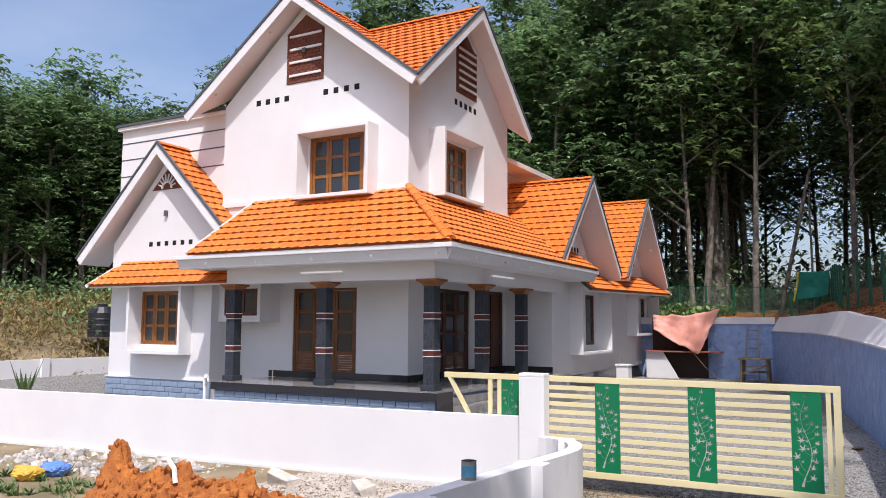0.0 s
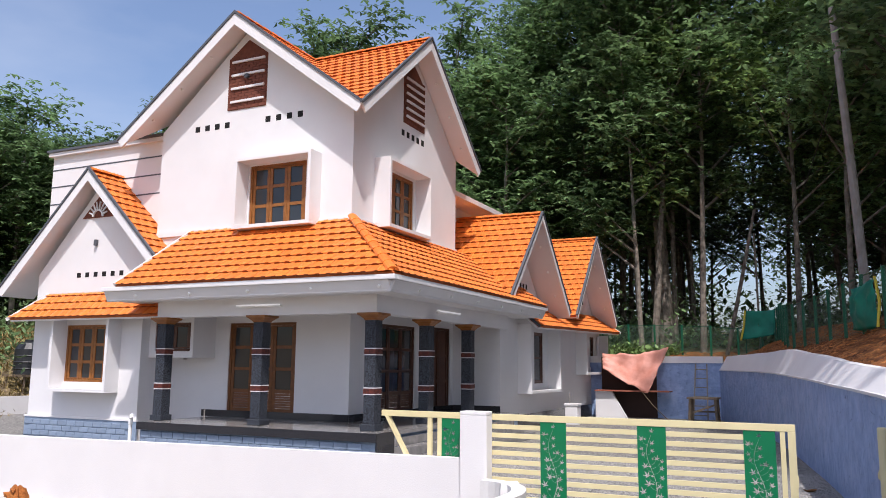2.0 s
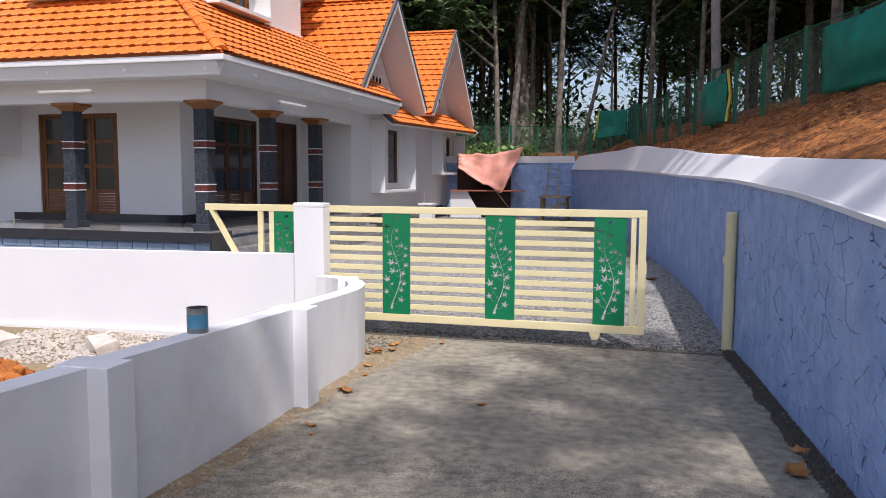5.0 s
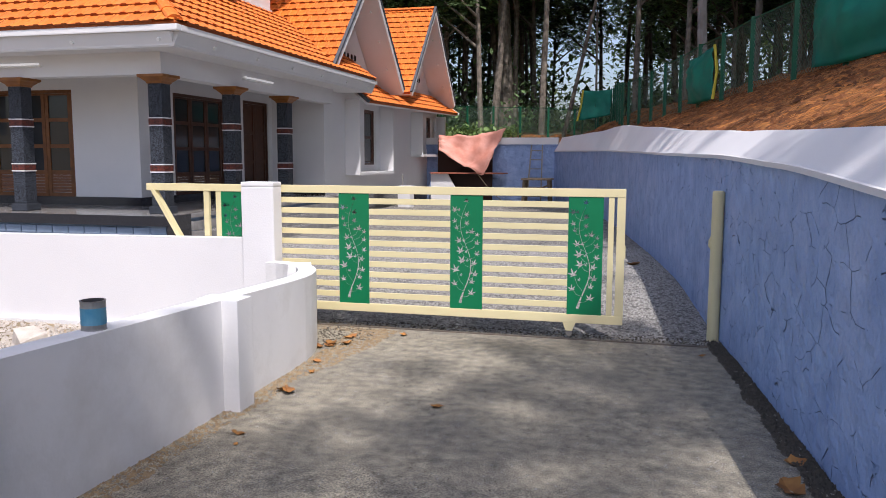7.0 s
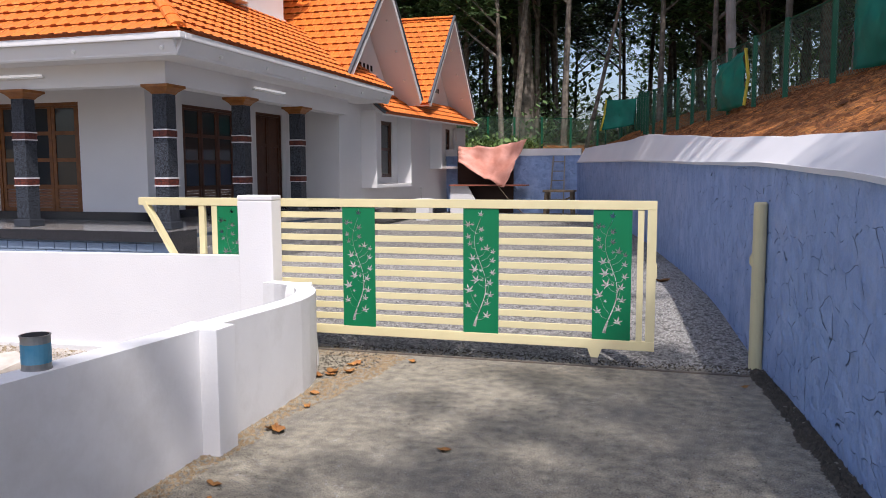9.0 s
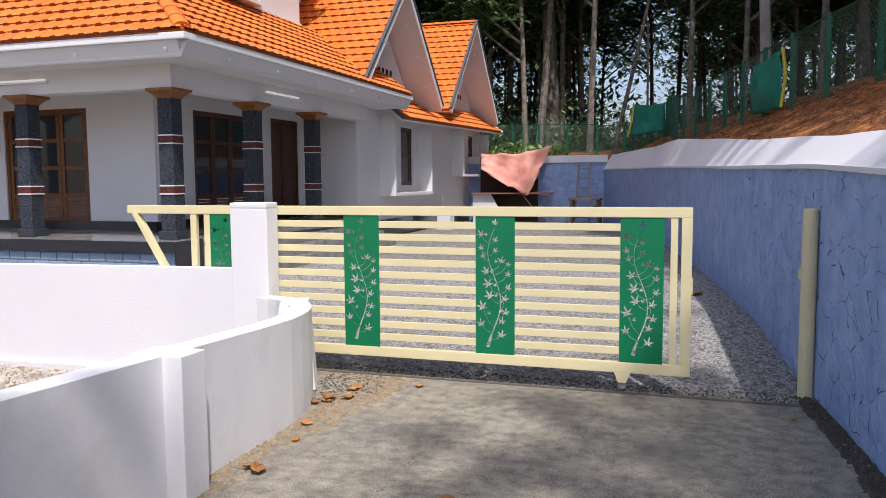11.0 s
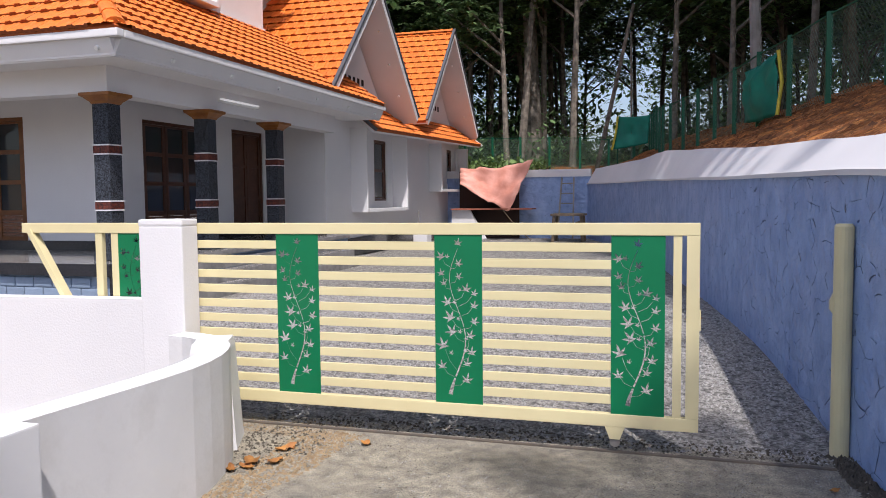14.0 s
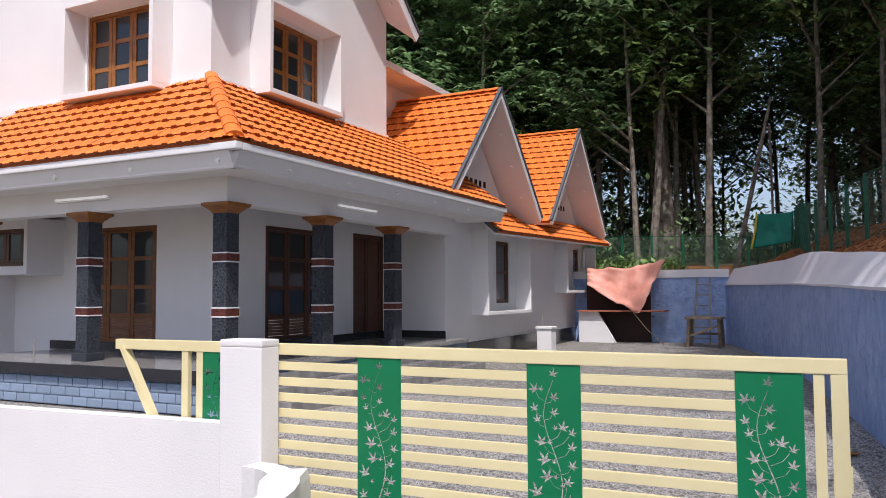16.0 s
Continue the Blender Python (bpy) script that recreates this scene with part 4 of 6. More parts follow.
# veranda downpipe tap, pipes and floor hatch
pipe = bmesh.new()
tube(pipe, [(-13.3, 13.0, 0.1), (-13.3, 13.0, 0.72)], [0.04, 0.04])
hpart("water_pipe", pipe, TUBE)
tap = bmesh.new()
tube(tap, [(-13.3, 13.0, 0.72), (-13.3, 13.0, 0.86), (-13.22, 12.95, 0.9), (-13.2, 12.9, 0.84)], [0.05, 0.045, 0.04, 0.03])
hpart("tap", tap, TUBE)
stub = bmesh.new()
tube(stub, [(-12.2, 14.0, 0.775), (-12.2, 14.0, 1.02)], [0.015, 0.015])
hpart("pipe_stub", stub, POLE)


# ---- gate ----
GATE = Matrix.Translation((-2.0, 9.67, 0.1))
gate = thing("sliding_gate", "cream-painted steel sliding gate with green leaf-cut panels", "gate", at=GATE.translation)


def gpart(name, bm, material, label="", parent=None):
    ob = new(name, mesh_of(name, bm, material))
    ob.parent = parent or gate
    ob.matrix_parent_inverse = GATE.inverted() if parent is None else Matrix.Identity(4)
    if label:
        tagged(ob, label)
    return ob


GL, GR, GB, GT = -3.95, -0.354, 0.166, 1.415
gpart("top_rail", boxbm(-5.29, GR, 9.645, 9.695, GT - 0.075, GT, bevel=0.006), CREAM)
gpart("bottom_rail", boxbm(-4.75, GR, 9.645, 9.695, GB, GB + 0.08, bevel=0.006), CREAM)
gpart("end_post", boxbm(GR - 0.075, GR, 9.647, 9.693, GB + 0.08, GT - 0.075, bevel=0.004), CREAM)
gpart("mullion", boxbm(-0.505, -0.455, 9.65, 9.69, GB + 0.08, GT - 0.075, bevel=0.004), CREAM)
gpart("brace", beambm((-5.22, 9.67, 1.36), (-4.55, 9.67, 0.25), 0.04, 0.07, (0, 1, 0)), CREAM)
for x in (-4.62, -4.48):
    gpart("mullion", boxbm(x, x + 0.06, 9.65, 9.69, GB + 0.08, GT - 0.075, bevel=0.004), CREAM)
PANELS = [(-3.125, -2.815), (-1.985, -1.67), (-0.865, -0.548)]
slots = [(GL, PANELS[0][0]), (PANELS[0][1], PANELS[1][0]), (PANELS[1][1], PANELS[2][0])]
for x0, x1 in slots:
    for k in range(10):
        z = GT - 0.177 - k * 0.1037
        gpart("slat", boxbm(x0, x1, 9.655, 9.685, z, z + 0.055, bevel=0.003), CREAM)


# leaf panel, cut through with a twig of five-lobed leaves
def leaf_shape(c, ang, size):
    out = []
    lobes = [(-1.9, 0.62), (-0.95, 0.85), (0.0, 1.0), (0.95, 0.85), (1.9, 0.62)]
    for i, (a, l) in enumerate(lobes):
        out.append((a - 0.2, l * 0.6))
        out.append((a, l))
        out.append((a + 0.2, l * 0.6))
        if i < 4:
            out.append((a + 0.475, 0.26))
    out.append((2.75, 0.2))
    out.append((-2.75, 0.2))
    return [Vector((c[0] + size * r * math.sin(ang + a), c[1] + size * r * math.cos(ang + a))) for a, r in out]


def panel_mesh(w, h):
    from mathutils.geometry import delaunay_2d_cdt

    def stem(v):
        """The twig: a double bend from the foot of the panel to its top, v from 0 to 1."""
        y = 0.05 + 0.87 * v
        return Vector((w * (0.475 + 0.17 * math.cos(2 * math.pi * (y - 0.38) / 0.76) + 0.06 * ease(0.75, 1.0, v)), h * y))

    def strand(pts, radii):
        left, right = [], []
        for k, p in enumerate(pts):
            d = (pts[min(k + 1, len(pts) - 1)] - pts[max(k - 1, 0)]).normalized()
            q = Vector((-d.y, d.x)) * radii[k]
            left.append(p + q)
            right.append(p - q)
        return left + right[::-1]

    loops = [[Vector((0, 0)), Vector((w, 0)), Vector((w, h)), Vector((0, h))]]
    for a, b, r0, r1 in ((0.0, 0.115, 0.015, 0.006), (0.125, 0.46, 0.0055, 0.0035), (0.47, 1.0, 0.0032, 0.0018)):
        n = 14
        loops.append(strand([stem(a + (b - a) * k / n) for k in range(n + 1)], [r0 + (r1 - r0) * k / n for k in range(n + 1)]))
    rng = random.Random(4)
    # side twigs: place on the twig, side, reach and rise of the leaf, its size
    sprays = ((0.06, 1, 0.30, 0.035, 1.0), (0.12, -1, 0.34, 0.06, 0.9), (0.16, -1, 0.30, 0.15, 1.15), (0.2, 1, 0.15, 0.012, 0.8), (0.24, 1, 0.2, 0.045, 0.85), (0.29, 1, 0.13, 0.1, 0.85),
              (0.36, -1, 0.27, 0.06, 1.1), (0.44, -1, 0.3, 0.075, 1.1), (0.45, 1, 0.2, 0.045, 0.8), (0.54, 1, 0.28, 0.06, 0.75), (0.56, -1, 0.25, 0.06, 0.95), (0.6, 1, 0.36, 0.08, 0.65),
              (0.64, 1, 0.24, 0.07, 0.85), (0.72, -1, 0.15, 0.035, 0.65), (0.78, -1, 0.2, 0.04, 0.7), (0.76, 1, 0.18, 0.04, 0.7), (0.86, 1, 0.16, 0.03, 0.75), (0.87, -1, 0.2, 0.06, 0.85))
    for v, side, reach, rise, size in sprays:
        p = stem(v)
        c = p + Vector((side * reach * w, rise * h))
        c.x = min(max(c.x, 0.045), w - 0.04)
        mid = p.lerp(c, 0.5) + Vector((side * 0.008, -0.01))
        a = p + (c - p) * 0.07
        e = p + (c - p) * 0.86
        loops.append(strand([a, a.lerp(mid, 0.6), mid, mid.lerp(e, 0.6), e], [0.0014] * 5))
        loops.append(leaf_shape(c, side * rng.uniform(0.1, 0.7), 0.058 * size))
        if size > 0.84 and v > 0.14:
            c2 = mid + Vector((-side * 0.012, 0.045))
            if 0.03 < c2.x < w - 0.03:
                loops.append(leaf_shape(c2, -side * 0.4, 0.027))
    loops.append(leaf_shape(stem(1.0) + Vector((0, 0.03)), 0.2, 0.042))
    verts, faces = [], []
    for lp in loops:
        if sum(lp[i - 1].x * lp[i].y - lp[i].x * lp[i - 1].y for i in range(len(lp))) < 0:
            lp.reverse()
        faces.append(list(range(len(verts), len(verts) + len(lp))))
        verts += lp
    v, e, f, ov, oe, of = delaunay_2d_cdt(verts, [], faces, 1, 1e-5)
    bm = bmesh.new()
    vs = [bm.verts.new((p.x, 0, p.y)) for p in v]
    for tri, src in zip(f, of):
        if src == [0]:
            bm.faces.new([vs[k] for k in tri])
    bmesh.ops.delete(bm, geom=[k for k in bm.verts if not k.link_faces], context="VERTS")
    g = bmesh.ops.extrude_face_region(bm, geom=bm.faces[:])
    bmesh.ops.translate(bm, vec=(0, 0.004, 0), verts=[k for k in g["geom"] if isinstance(k, bmesh.types.BMVert)])
    return bm


PANEL = mesh_of("leaf_panel", panel_mesh(0.315, GT - GB - 0.155), GREEN)
for x0 in [p[0] for p in PANELS] + [-4.42]:
    ob = tagged(new("leaf_panel", PANEL), "green steel panel with leaf cut-outs")
    ob.parent = gate
    ob.matrix_parent_inverse = GATE.inverted()
    ob.matrix_basis = Matrix.Translation((x0, 9.652, GB + 0.08))
bm = bmesh.new()
prism(bm, [(-0.9, 9.645, 0.166), (-0.78, 9.645, 0.166), (-0.81, 9.645, 0.09), (-0.87, 9.645, 0.09)], (0, 0.05, 0))
gpart("wheel_bracket", bm, CREAM)
bm = bmesh.new()
tube(bm, [(-0.84, 9.655, 0.07), (-0.84, 9.685, 0.07)], [0.032, 0.032], 14)
gpart("wheel", bm, POLE)
gpart("lock_tab", boxbm(GR - 0.002, GR + 0.008, 9.65, 9.69, 0.78, 0.9), CREAM)
post = thing("gate_post", "cream-painted round steel gate post beside the blue wall", "gate post", at=(0.462, 9.95, 0))
bm = bmesh.new()
tube(bm, [(0.0, 0, -0.2), (0.0, 0, 1.385), (0, 0, 1.4)], [0.054, 0.054, 0.045], 18)
part("pole", bm, CREAM, post)
part("latch", prismbm([(-0.045, -0.02, 0.85), (-0.072, -0.02, 0.89), (-0.072, -0.02, 0.94), (-0.045, -0.02, 1.0)], (0, 0.04, 0)), CREAM, post)
solid("gate_track", boxbm(-4.9, 0.4, 9.655, 9.685, 0.0, 0.012), mat("rusty_track", (0.09, 0.08, 0.07), (0.14, 0.11, 0.08), 12, 0.7), "rusty steel gate track across the driveway", "gate track", kind="structure")


# ---- trees ----
def tree_kind(seed, height, crown_from, spread, leaves, leaf_len, fork, leaf_mat, girth=0.2):
    """A tree at the origin: a tapered trunk with limbs and a crown of many small leaf sprays."""
    rng = random.Random(seed)
    t = thing("tree", "tall slender tree with bare trunk and dark green crown", "tree", "wood behind the house")
    bm = bmesh.new()
    lean = Vector((rng.uniform(-0.06, 0.06), rng.uniform(-0.06, 0.06), 0))
    pts = []
    for k in range(9):
        s = k / 8
        pts.append(Vector((0, 0, -0.6)) + Vector((0, 0, height * s)) + lean * height * s + Vector((rng.uniform(-1, 1), rng.uniform(-1, 1), 0)) * 0.12 * s)
    tube(bm, pts, [girth * (1.25 - 1.1 * k / 8) for k in range(9)], 7)
    tips = [(pts[-1], 1.0)]
    for k in range(fork):
        s = crown_from + (0.97 - crown_from) * (k + rng.random()) / fork
        i = min(7, int(s * 8))
        p = pts[i].lerp(pts[i + 1], s * 8 - i)
        a = rng.uniform(0, 6.28)
        ln = spread * rng.uniform(0.6, 1.15) * (1.15 - 0.55 * (s - crown_from) / (1 - crown_from))
        q = p + Vector((math.cos(a) * ln * 0.55, math.sin(a) * ln * 0.55, ln * 0.45))
        e = p + Vector((math.cos(a) * ln, math.sin(a) * ln, ln * rng.uniform(0.45, 0.9)))
        tube(bm, [p, q, e], [girth * (1.0 - s) * 0.5 + 0.03, 0.04, 0.012], 5)
        tips += [(q, 0.8), (e, 1.0), (q.lerp(e, 0.5), 0.9)]
    part("trunk", bm, BARK, t)
    verts, faces = [], []
    per = max(1, leaves // len(tips))
    for c, w in tips:
        puff = spread * 0.3 * w
        for _ in range(per):
            v = Vector((rng.gauss(0, 1), rng.gauss(0, 1), rng.gauss(0, 0.7)))
            p = c + v * puff * 0.75
            a0 = rng.uniform(0, 6.28)
            tilt = Vector((rng.uniform(-0.35, 0.35), rng.uniform(-0.35, 0.35), 0))
            for i in range(4):
                a = a0 + i * 1.57 + rng.uniform(-0.3, 0.3)
                d = (Vector((math.cos(a), math.sin(a), rng.uniform(-0.5, 0.1))) + tilt).normalized()
                s = d.cross(Vector((0, 0, 1))).normalized()
                ln = leaf_len * rng.uniform(0.75, 1.25)
                b = len(verts)
                verts += [p - s * ln * 0.2, p + d * ln * 0.55 + s * ln * 0.36, p + d * ln - Vector((0, 0, ln * 0.14))]
                faces.append((b, b + 1, b + 2))
    me = bpy.data.meshes.new("crown")
    me.from_pydata(verts, [], faces)
    me.materials.append(leaf_mat)
    me.update()
    crown = new("crown", me)
    crown.parent = t
    return t


KINDS = [tree_kind(10 + k, h, cf, sp, int(n * 1.75), 0.36, fk, m, g) for k, (h, cf, sp, m, g, n, fk) in enumerate((
    (12.5, 0.15, 3.0, LEAF, 0.13, 950, 15), (13.5, 0.2, 3.2, LEAF, 0.14, 950, 15), (11.5, 0.12, 3.0, LEAF2, 0.12, 900, 14), (14.5, 0.2, 3.4, LEAF, 0.14, 1000, 16),
    (20, 0.3, 3.8, LEAF, 0.125, 1050, 18), (23, 0.34, 4.2, LEAF, 0.14, 1100, 19), (19, 0.3, 3.6, LEAF2, 0.12, 1000, 17), (17, 0.22, 3.3, LEAF, 0.105, 950, 17),
    (23, 0.6, 5.5, LEAF, 0.3, 1200, 12), (14, 0.7, 2.3, LEAF, 0.16, 80, 8), (16, 0.78, 1.5, LEAF, 0.15, 130, 8)))]
rng = random.Random(77)


def wood_z(x, y):
    d = x - along(BLUE_LINE, min(max(y, -4), 30))
    if d > 0.3 and y < 37:
        return bank_z(x, y)
    return ground_z(x, y)


places = []
tries = 0
while len(places) < 290 and tries < 9000:
    tries += 1
    ang = radians(rng.uniform(-40, 66) if rng.random() < 0.58 else rng.uniform(30, 64))
    r = 34 + 46 * rng.random() ** 1.1
    x, y = -0.3 - math.sin(ang) * r, 2 + math.cos(ang) * r
    if y < 33 and x > -24 and x < 4.5:
        continue
    if y < 36 and x < -24 and r < 44:
        continue
    gap = 1.8 if r < 50 else 2.4
    if any((x - a) ** 2 + (y - b) ** 2 < gap * gap for a, b in places):
        continue
    # a sight line to the sky stays open between the trunks
    if abs(math.degrees(ang) - 4.6) < 1.6:
        continue
    places.append((x, y))
used = set()
for x, y in places:
    ang = math.degrees(math.atan2(-(x + 0.3), y - 2))
    k = rng.choice((4, 5, 6, 7, 4, 5, 7)) if ang < 19 else rng.choice((3, 7, 1)) if ang < 38 else rng.choice((0, 1, 2, 3))
    s = rng.uniform(0.85, 1.15) * (0.97 if ang > 36 else 1.0)
    m = Matrix.Translation((x, y, wood_z(x, y))) @ Matrix.Rotation(rng.uniform(0, 6.28), 4, "Z") @ Matrix.Scale(s, 4)
    if k not in used:
        used.add(k)
        KINDS[k].matrix_basis = m
    else:
        c = copy_thing(KINDS[k], m)
        c.matrix_basis = m
# trees just beyond the fence
for x, y, k in ((4.9, 18.5, 7), (6.9, 16.0, 4), (3.7, 22.5, 4), (6.6, 24.0, 5), (2.9, 28.0, 7), (9.0, 20.5, 6), (8.6, 28.0, 5), (1.2, 33.5, 7), (-6.9, 35.2, 7), (11.0, 24.5, 4)):
    m = Matrix.Translation((x, y, wood_z(x, y))) @ Matrix.Rotation(x * 3 + y, 4, "Z") @ Matrix.Scale(0.95, 4)
    copy_thing(KINDS[k], m).matrix_basis = m
# unseen trees added up the slope, to shade the right of the wood
rw_ = random.Random(52)
stand = []
while len(stand) < 16:
    x, y = rw_.uniform(9, 24), rw_.uniform(6, 30)
    if all((x - a) ** 2 + (y - b) ** 2 > 9 for a, b in stand):
        stand.append((x, y))
        m = Matrix.Translation((x, y, wood_z(x, y))) @ Matrix.Rotation(rw_.uniform(0, 6.28), 4, "Z")
        copy_thing(KINDS[rw_.choice((4, 5, 6, 7))], m).matrix_basis = m
# the large forked tree behind the back wall
KINDS[8].matrix_basis = Matrix.Translation((-6.2, 37.5, wood_z(-6.2, 37.5)))
tagged(KINDS[8], "large tree with pale trunk and spreading limbs")
# tall trees on the bank that shade the driveway
shaders = ((4.9, 0.5, 9), (2.1, -2.8, 10), (4.3, -1.8, 9))
for i, (x, y, k) in enumerate(shaders):
    m = Matrix.Translation((x, y, bank_z(x, y) - 0.1)) @ Matrix.Rotation(x * 2, 4, "Z")
    if i < 2:
        KINDS[k].matrix_basis = m
    else:
        copy_thing(KINDS[k], m).matrix_basis = m


# undergrowth along the edge of the wood
def scrub(name, spots, per, leaf_len, puff, material, label, seed, width=0.25):
    rg = random.Random(seed)
    verts, faces = [], []
    for x, y, z, s in spots:
        for _ in range(per):
            p = Vector((x + rg.gauss(0, puff * s), y + rg.gauss(0, puff * s), z + abs(rg.gauss(0, 0.6 * s))))
            d = Vector((rg.uniform(-1, 1), rg.uniform(-1, 1), rg.uniform(-0.3, 0.9))).normalized()
            q = d.cross(Vector((rg.uniform(-0.5, 0.5), rg.uniform(-0.5, 0.5), 1))).normalized()
            ln = leaf_len * rg.uniform(0.6, 1.4)
            b = len(verts)
            verts += [p, p + d * ln * 0.5 + q * ln * width, p + d * ln, p + d * ln * 0.5 - q * ln * width]
            faces.append((b, b + 1, b + 2, b + 3))
    me = bpy.data.meshes.new(name)
    me.from_pydata(verts, [], faces)
    me.materials.append(material)
    me.update()
    return tagged(new(name, me), label, "undergrowth", kind="stuff")


spots = []
for k in range(330):
    ang = radians(rng.uniform(-40, 66))
    r = rng.uniform(36, 62)
    x, y = -0.3 - math.sin(ang) * r, 2 + math.cos(ang) * r
    if y < 33 and x > -26:
        continue
    spots.append((x, y, wood_z(x, y), rng.uniform(0.8, 2.2)))
scrub("undergrowth", spots, 170, 0.27, 0.9, LEAF, "dark green shrubs under the trees", 5)
spots = []
for k in range(640):
    deg = rng.uniform(-40, 66)
    ang = radians(deg)
    r = rng.uniform(58, 86)
    x, y = -0.3 - math.sin(ang) * r, 2 + math.cos(ang) * r
    if abs(deg - 4.6) < 2.6:
        continue
    spots.append((x, y, wood_z(x, y) + (15 if deg < 20 else 10 if deg < 38 else 7) * rng.random() ** 1.7, 2.2))
scrub("thicket", spots, 170, 0.55, 1.0, LEAF2, "dense dark thicket deep in the wood", 8)
DRYGRASS = mat("dry_grass", (0.33, 0.23, 0.09), (0.17, 0.15, 0.05), 1.0, 0.8)
spots = [(rng.uniform(-12, -5.4), rng.uniform(31.5, 36), 0, 0.3) for _ in range(80)]
spots = [(x, y, wood_z(x, y), s) for x, y, z, s in spots]
scrub("bushes", spots, 60, 0.22, 0.7, LEAF2, "low yellow-green bushes behind the back wall", 6)
spots = [(rng.uniform(-50, -26.0), rng.uniform(14, 36), 0, 0.4) for _ in range(420)]
spots = [(x, y, wood_z(x, y), s) for x, y, z, s in spots]
scrub("grass", spots, 240, 0.3, 1.8, DRYGRASS, "tall dry grass beside the wood", 7, 0.07)


# ---- red soil behind the back wall ----
back_soil = sheet("back_bank", [-12 + 0.25 * k for k in range(38)], [30.36 + 0.2 * k for k in range(24)], lambda x, y: wood_z(x, y) + 0.04 + 0.1 * noise.noise((x * 2.1, y * 2.1, 4)), BANKSOIL)
tagged(back_soil, "bare red soil behind the blue back wall", "bank", kind="structure")


# ---- fence on the bank ----
def fence_xy(s):
    """The fence line, s metres from the near end."""
    pts = [(5.2, 9.5), (3.7, 12.5), (2.35, 15.5), (1.48, 17.4), (0.72, 20.0), (-0.8, 26.0), (-1.35, 32.0), (-3.2, 33.6), (-8.0, 35.0), (-14.0, 36.0)]
    for (xa, ya), (xb, yb) in zip(pts, pts[1:]):
        d = math.hypot(xb - xa, yb - ya)
        if s <= d:
            return xa + (xb - xa) * s / d, ya + (yb - ya) * s / d
        s -= d
    return pts[-1]


def fence_z(x, y):
    return wood_z(x, y)


fence = thing("chain_link_fence", "green chain-link fence with green posts on the red bank", "fence")
prev = None
WIRE = mat("green_wire", (0.12, 0.2, 0.14), None, 5.0, 0.5)
for k in range(31):
    x, y = fence_xy(k * 1.22)
    z = fence_z(x, y)
    part("post", boxbm(x - 0.04, x + 0.04, y - 0.04, y + 0.04, z - 0.3, z + 1.28, bevel=0.006), GREENPOST, fence)
    if prev:
        a, b = Vector(prev), Vector((x, y, z))
        bm = bmesh.new()
        steps = 18
        for i in range(-steps, steps * 2):
            for sgn in (1, -1):
                # diagonal wires clipped to the bay
                u0, u1 = (i / steps, (i + steps * 0.66) / steps) if sgn > 0 else ((i + steps * 0.66) / steps, i / steps)
                h0, h1 = 0.05, 1.22
                lo, hi = max(0.0, min(u0, u1)), min(1.0, max(u0, u1))
                if hi - lo < 0.02:
                    continue
                f0 = (lo - u0) / (u1 - u0)
                f1 = (hi - u0) / (u1 - u0)
                p = a.lerp(b, lo) + Vector((0, 0, h0 + (h1 - h0) * f0))
                q = a.lerp(b, hi) + Vector((0, 0, h0 + (h1 - h0) * f1))
                w = Vector((0.0, 0.0, 0.006))
                n = (b - a).normalized().cross(Vector((0, 0, 1))) * 0.003
                vs = [bm.verts.new(c) for c in (p - w, q - w, q + w, p + w)]
                bm.faces.new(vs)
        tagged(part("wire_mesh", bm, WIRE, fence), kind="stuff")
        part("rail", beambm(a + Vector((0, 0, 1.24)), b + Vector((0, 0, 1.24)), 0.02, 0.02), GREENPOST, fence)
    prev = (x, y, z)


def cloth(name, tl, tr, bl, br, bulge, material, label, category, sag=0.0, seed=1, fold=0.07):
    """A hung cloth between four corners, with folds and thickness."""
    bm = bmesh.new()
    n = 14
    tl, tr, bl, br = map(Vector, (tl, tr, bl, br))
    nrm = (tr - tl).cross(bl - tl).normalized()
    g = []
    for j in range(n + 1):
        row = []
        for i in range(n + 1):
            u, v = i / n, j / n
            p = tl.lerp(tr, u).lerp(bl.lerp(br, u), v)
            p = p + nrm * (math.sin(u * math.pi) * math.sin(v * math.pi) * bulge + fold * noise.noise((u * 5 + seed, v * 3, seed)) + fold * 0.6 * noise.noise((u * 11 + v * 6, v * 9, seed + 4)))
            p.z -= sag * math.sin(u * math.pi) * (1 - v * 0.5)
            row.append(bm.verts.new(p))
        g.append(row)
    for j in range(n):
        for i in range(n):
            bm.faces.new((g[j][i], g[j][i + 1], g[j + 1][i + 1], g[j + 1][i]))
    for f in bm.faces:
        f.smooth = True
    ob = solid(name, bm, material, label, category)
    md = ob.modifiers.new("thickness", "SOLIDIFY")
    md.thickness = 0.01
    return ob


def net(s0, s1, lo, hi, k, edge=False):
    x0, y0 = fence_xy(s0)
    x1, y1 = fence_xy(s1)
    a, b = Vector((x0 - 0.08, y0 - 0.05, fence_z(x0, y0))), Vector((x1 - 0.08, y1 - 0.05, fence_z(x1, y1)))
    up = Vector((0, 0, 1))
    ob = cloth("shade_net", a + up * hi, b + up * hi * 0.97, a + up * lo, b + up * (lo + 0.1), 0.14, NET, "green shade net tied to the fence", "shade net", 0.06, k)
    if edge:
        bm = bmesh.new()
        tube(bm, [a + up * hi, a + up * (hi * 0.5 + lo * 0.5) + Vector((0.06, 0, 0)), a + up * lo], [0.03, 0.03, 0.03], 6)
        e = part("hem", bm, mat("yellow_hem", (0.6, 0.5, 0.05), None, 4.0, 0.6), ob, "yellow hem")
    return ob


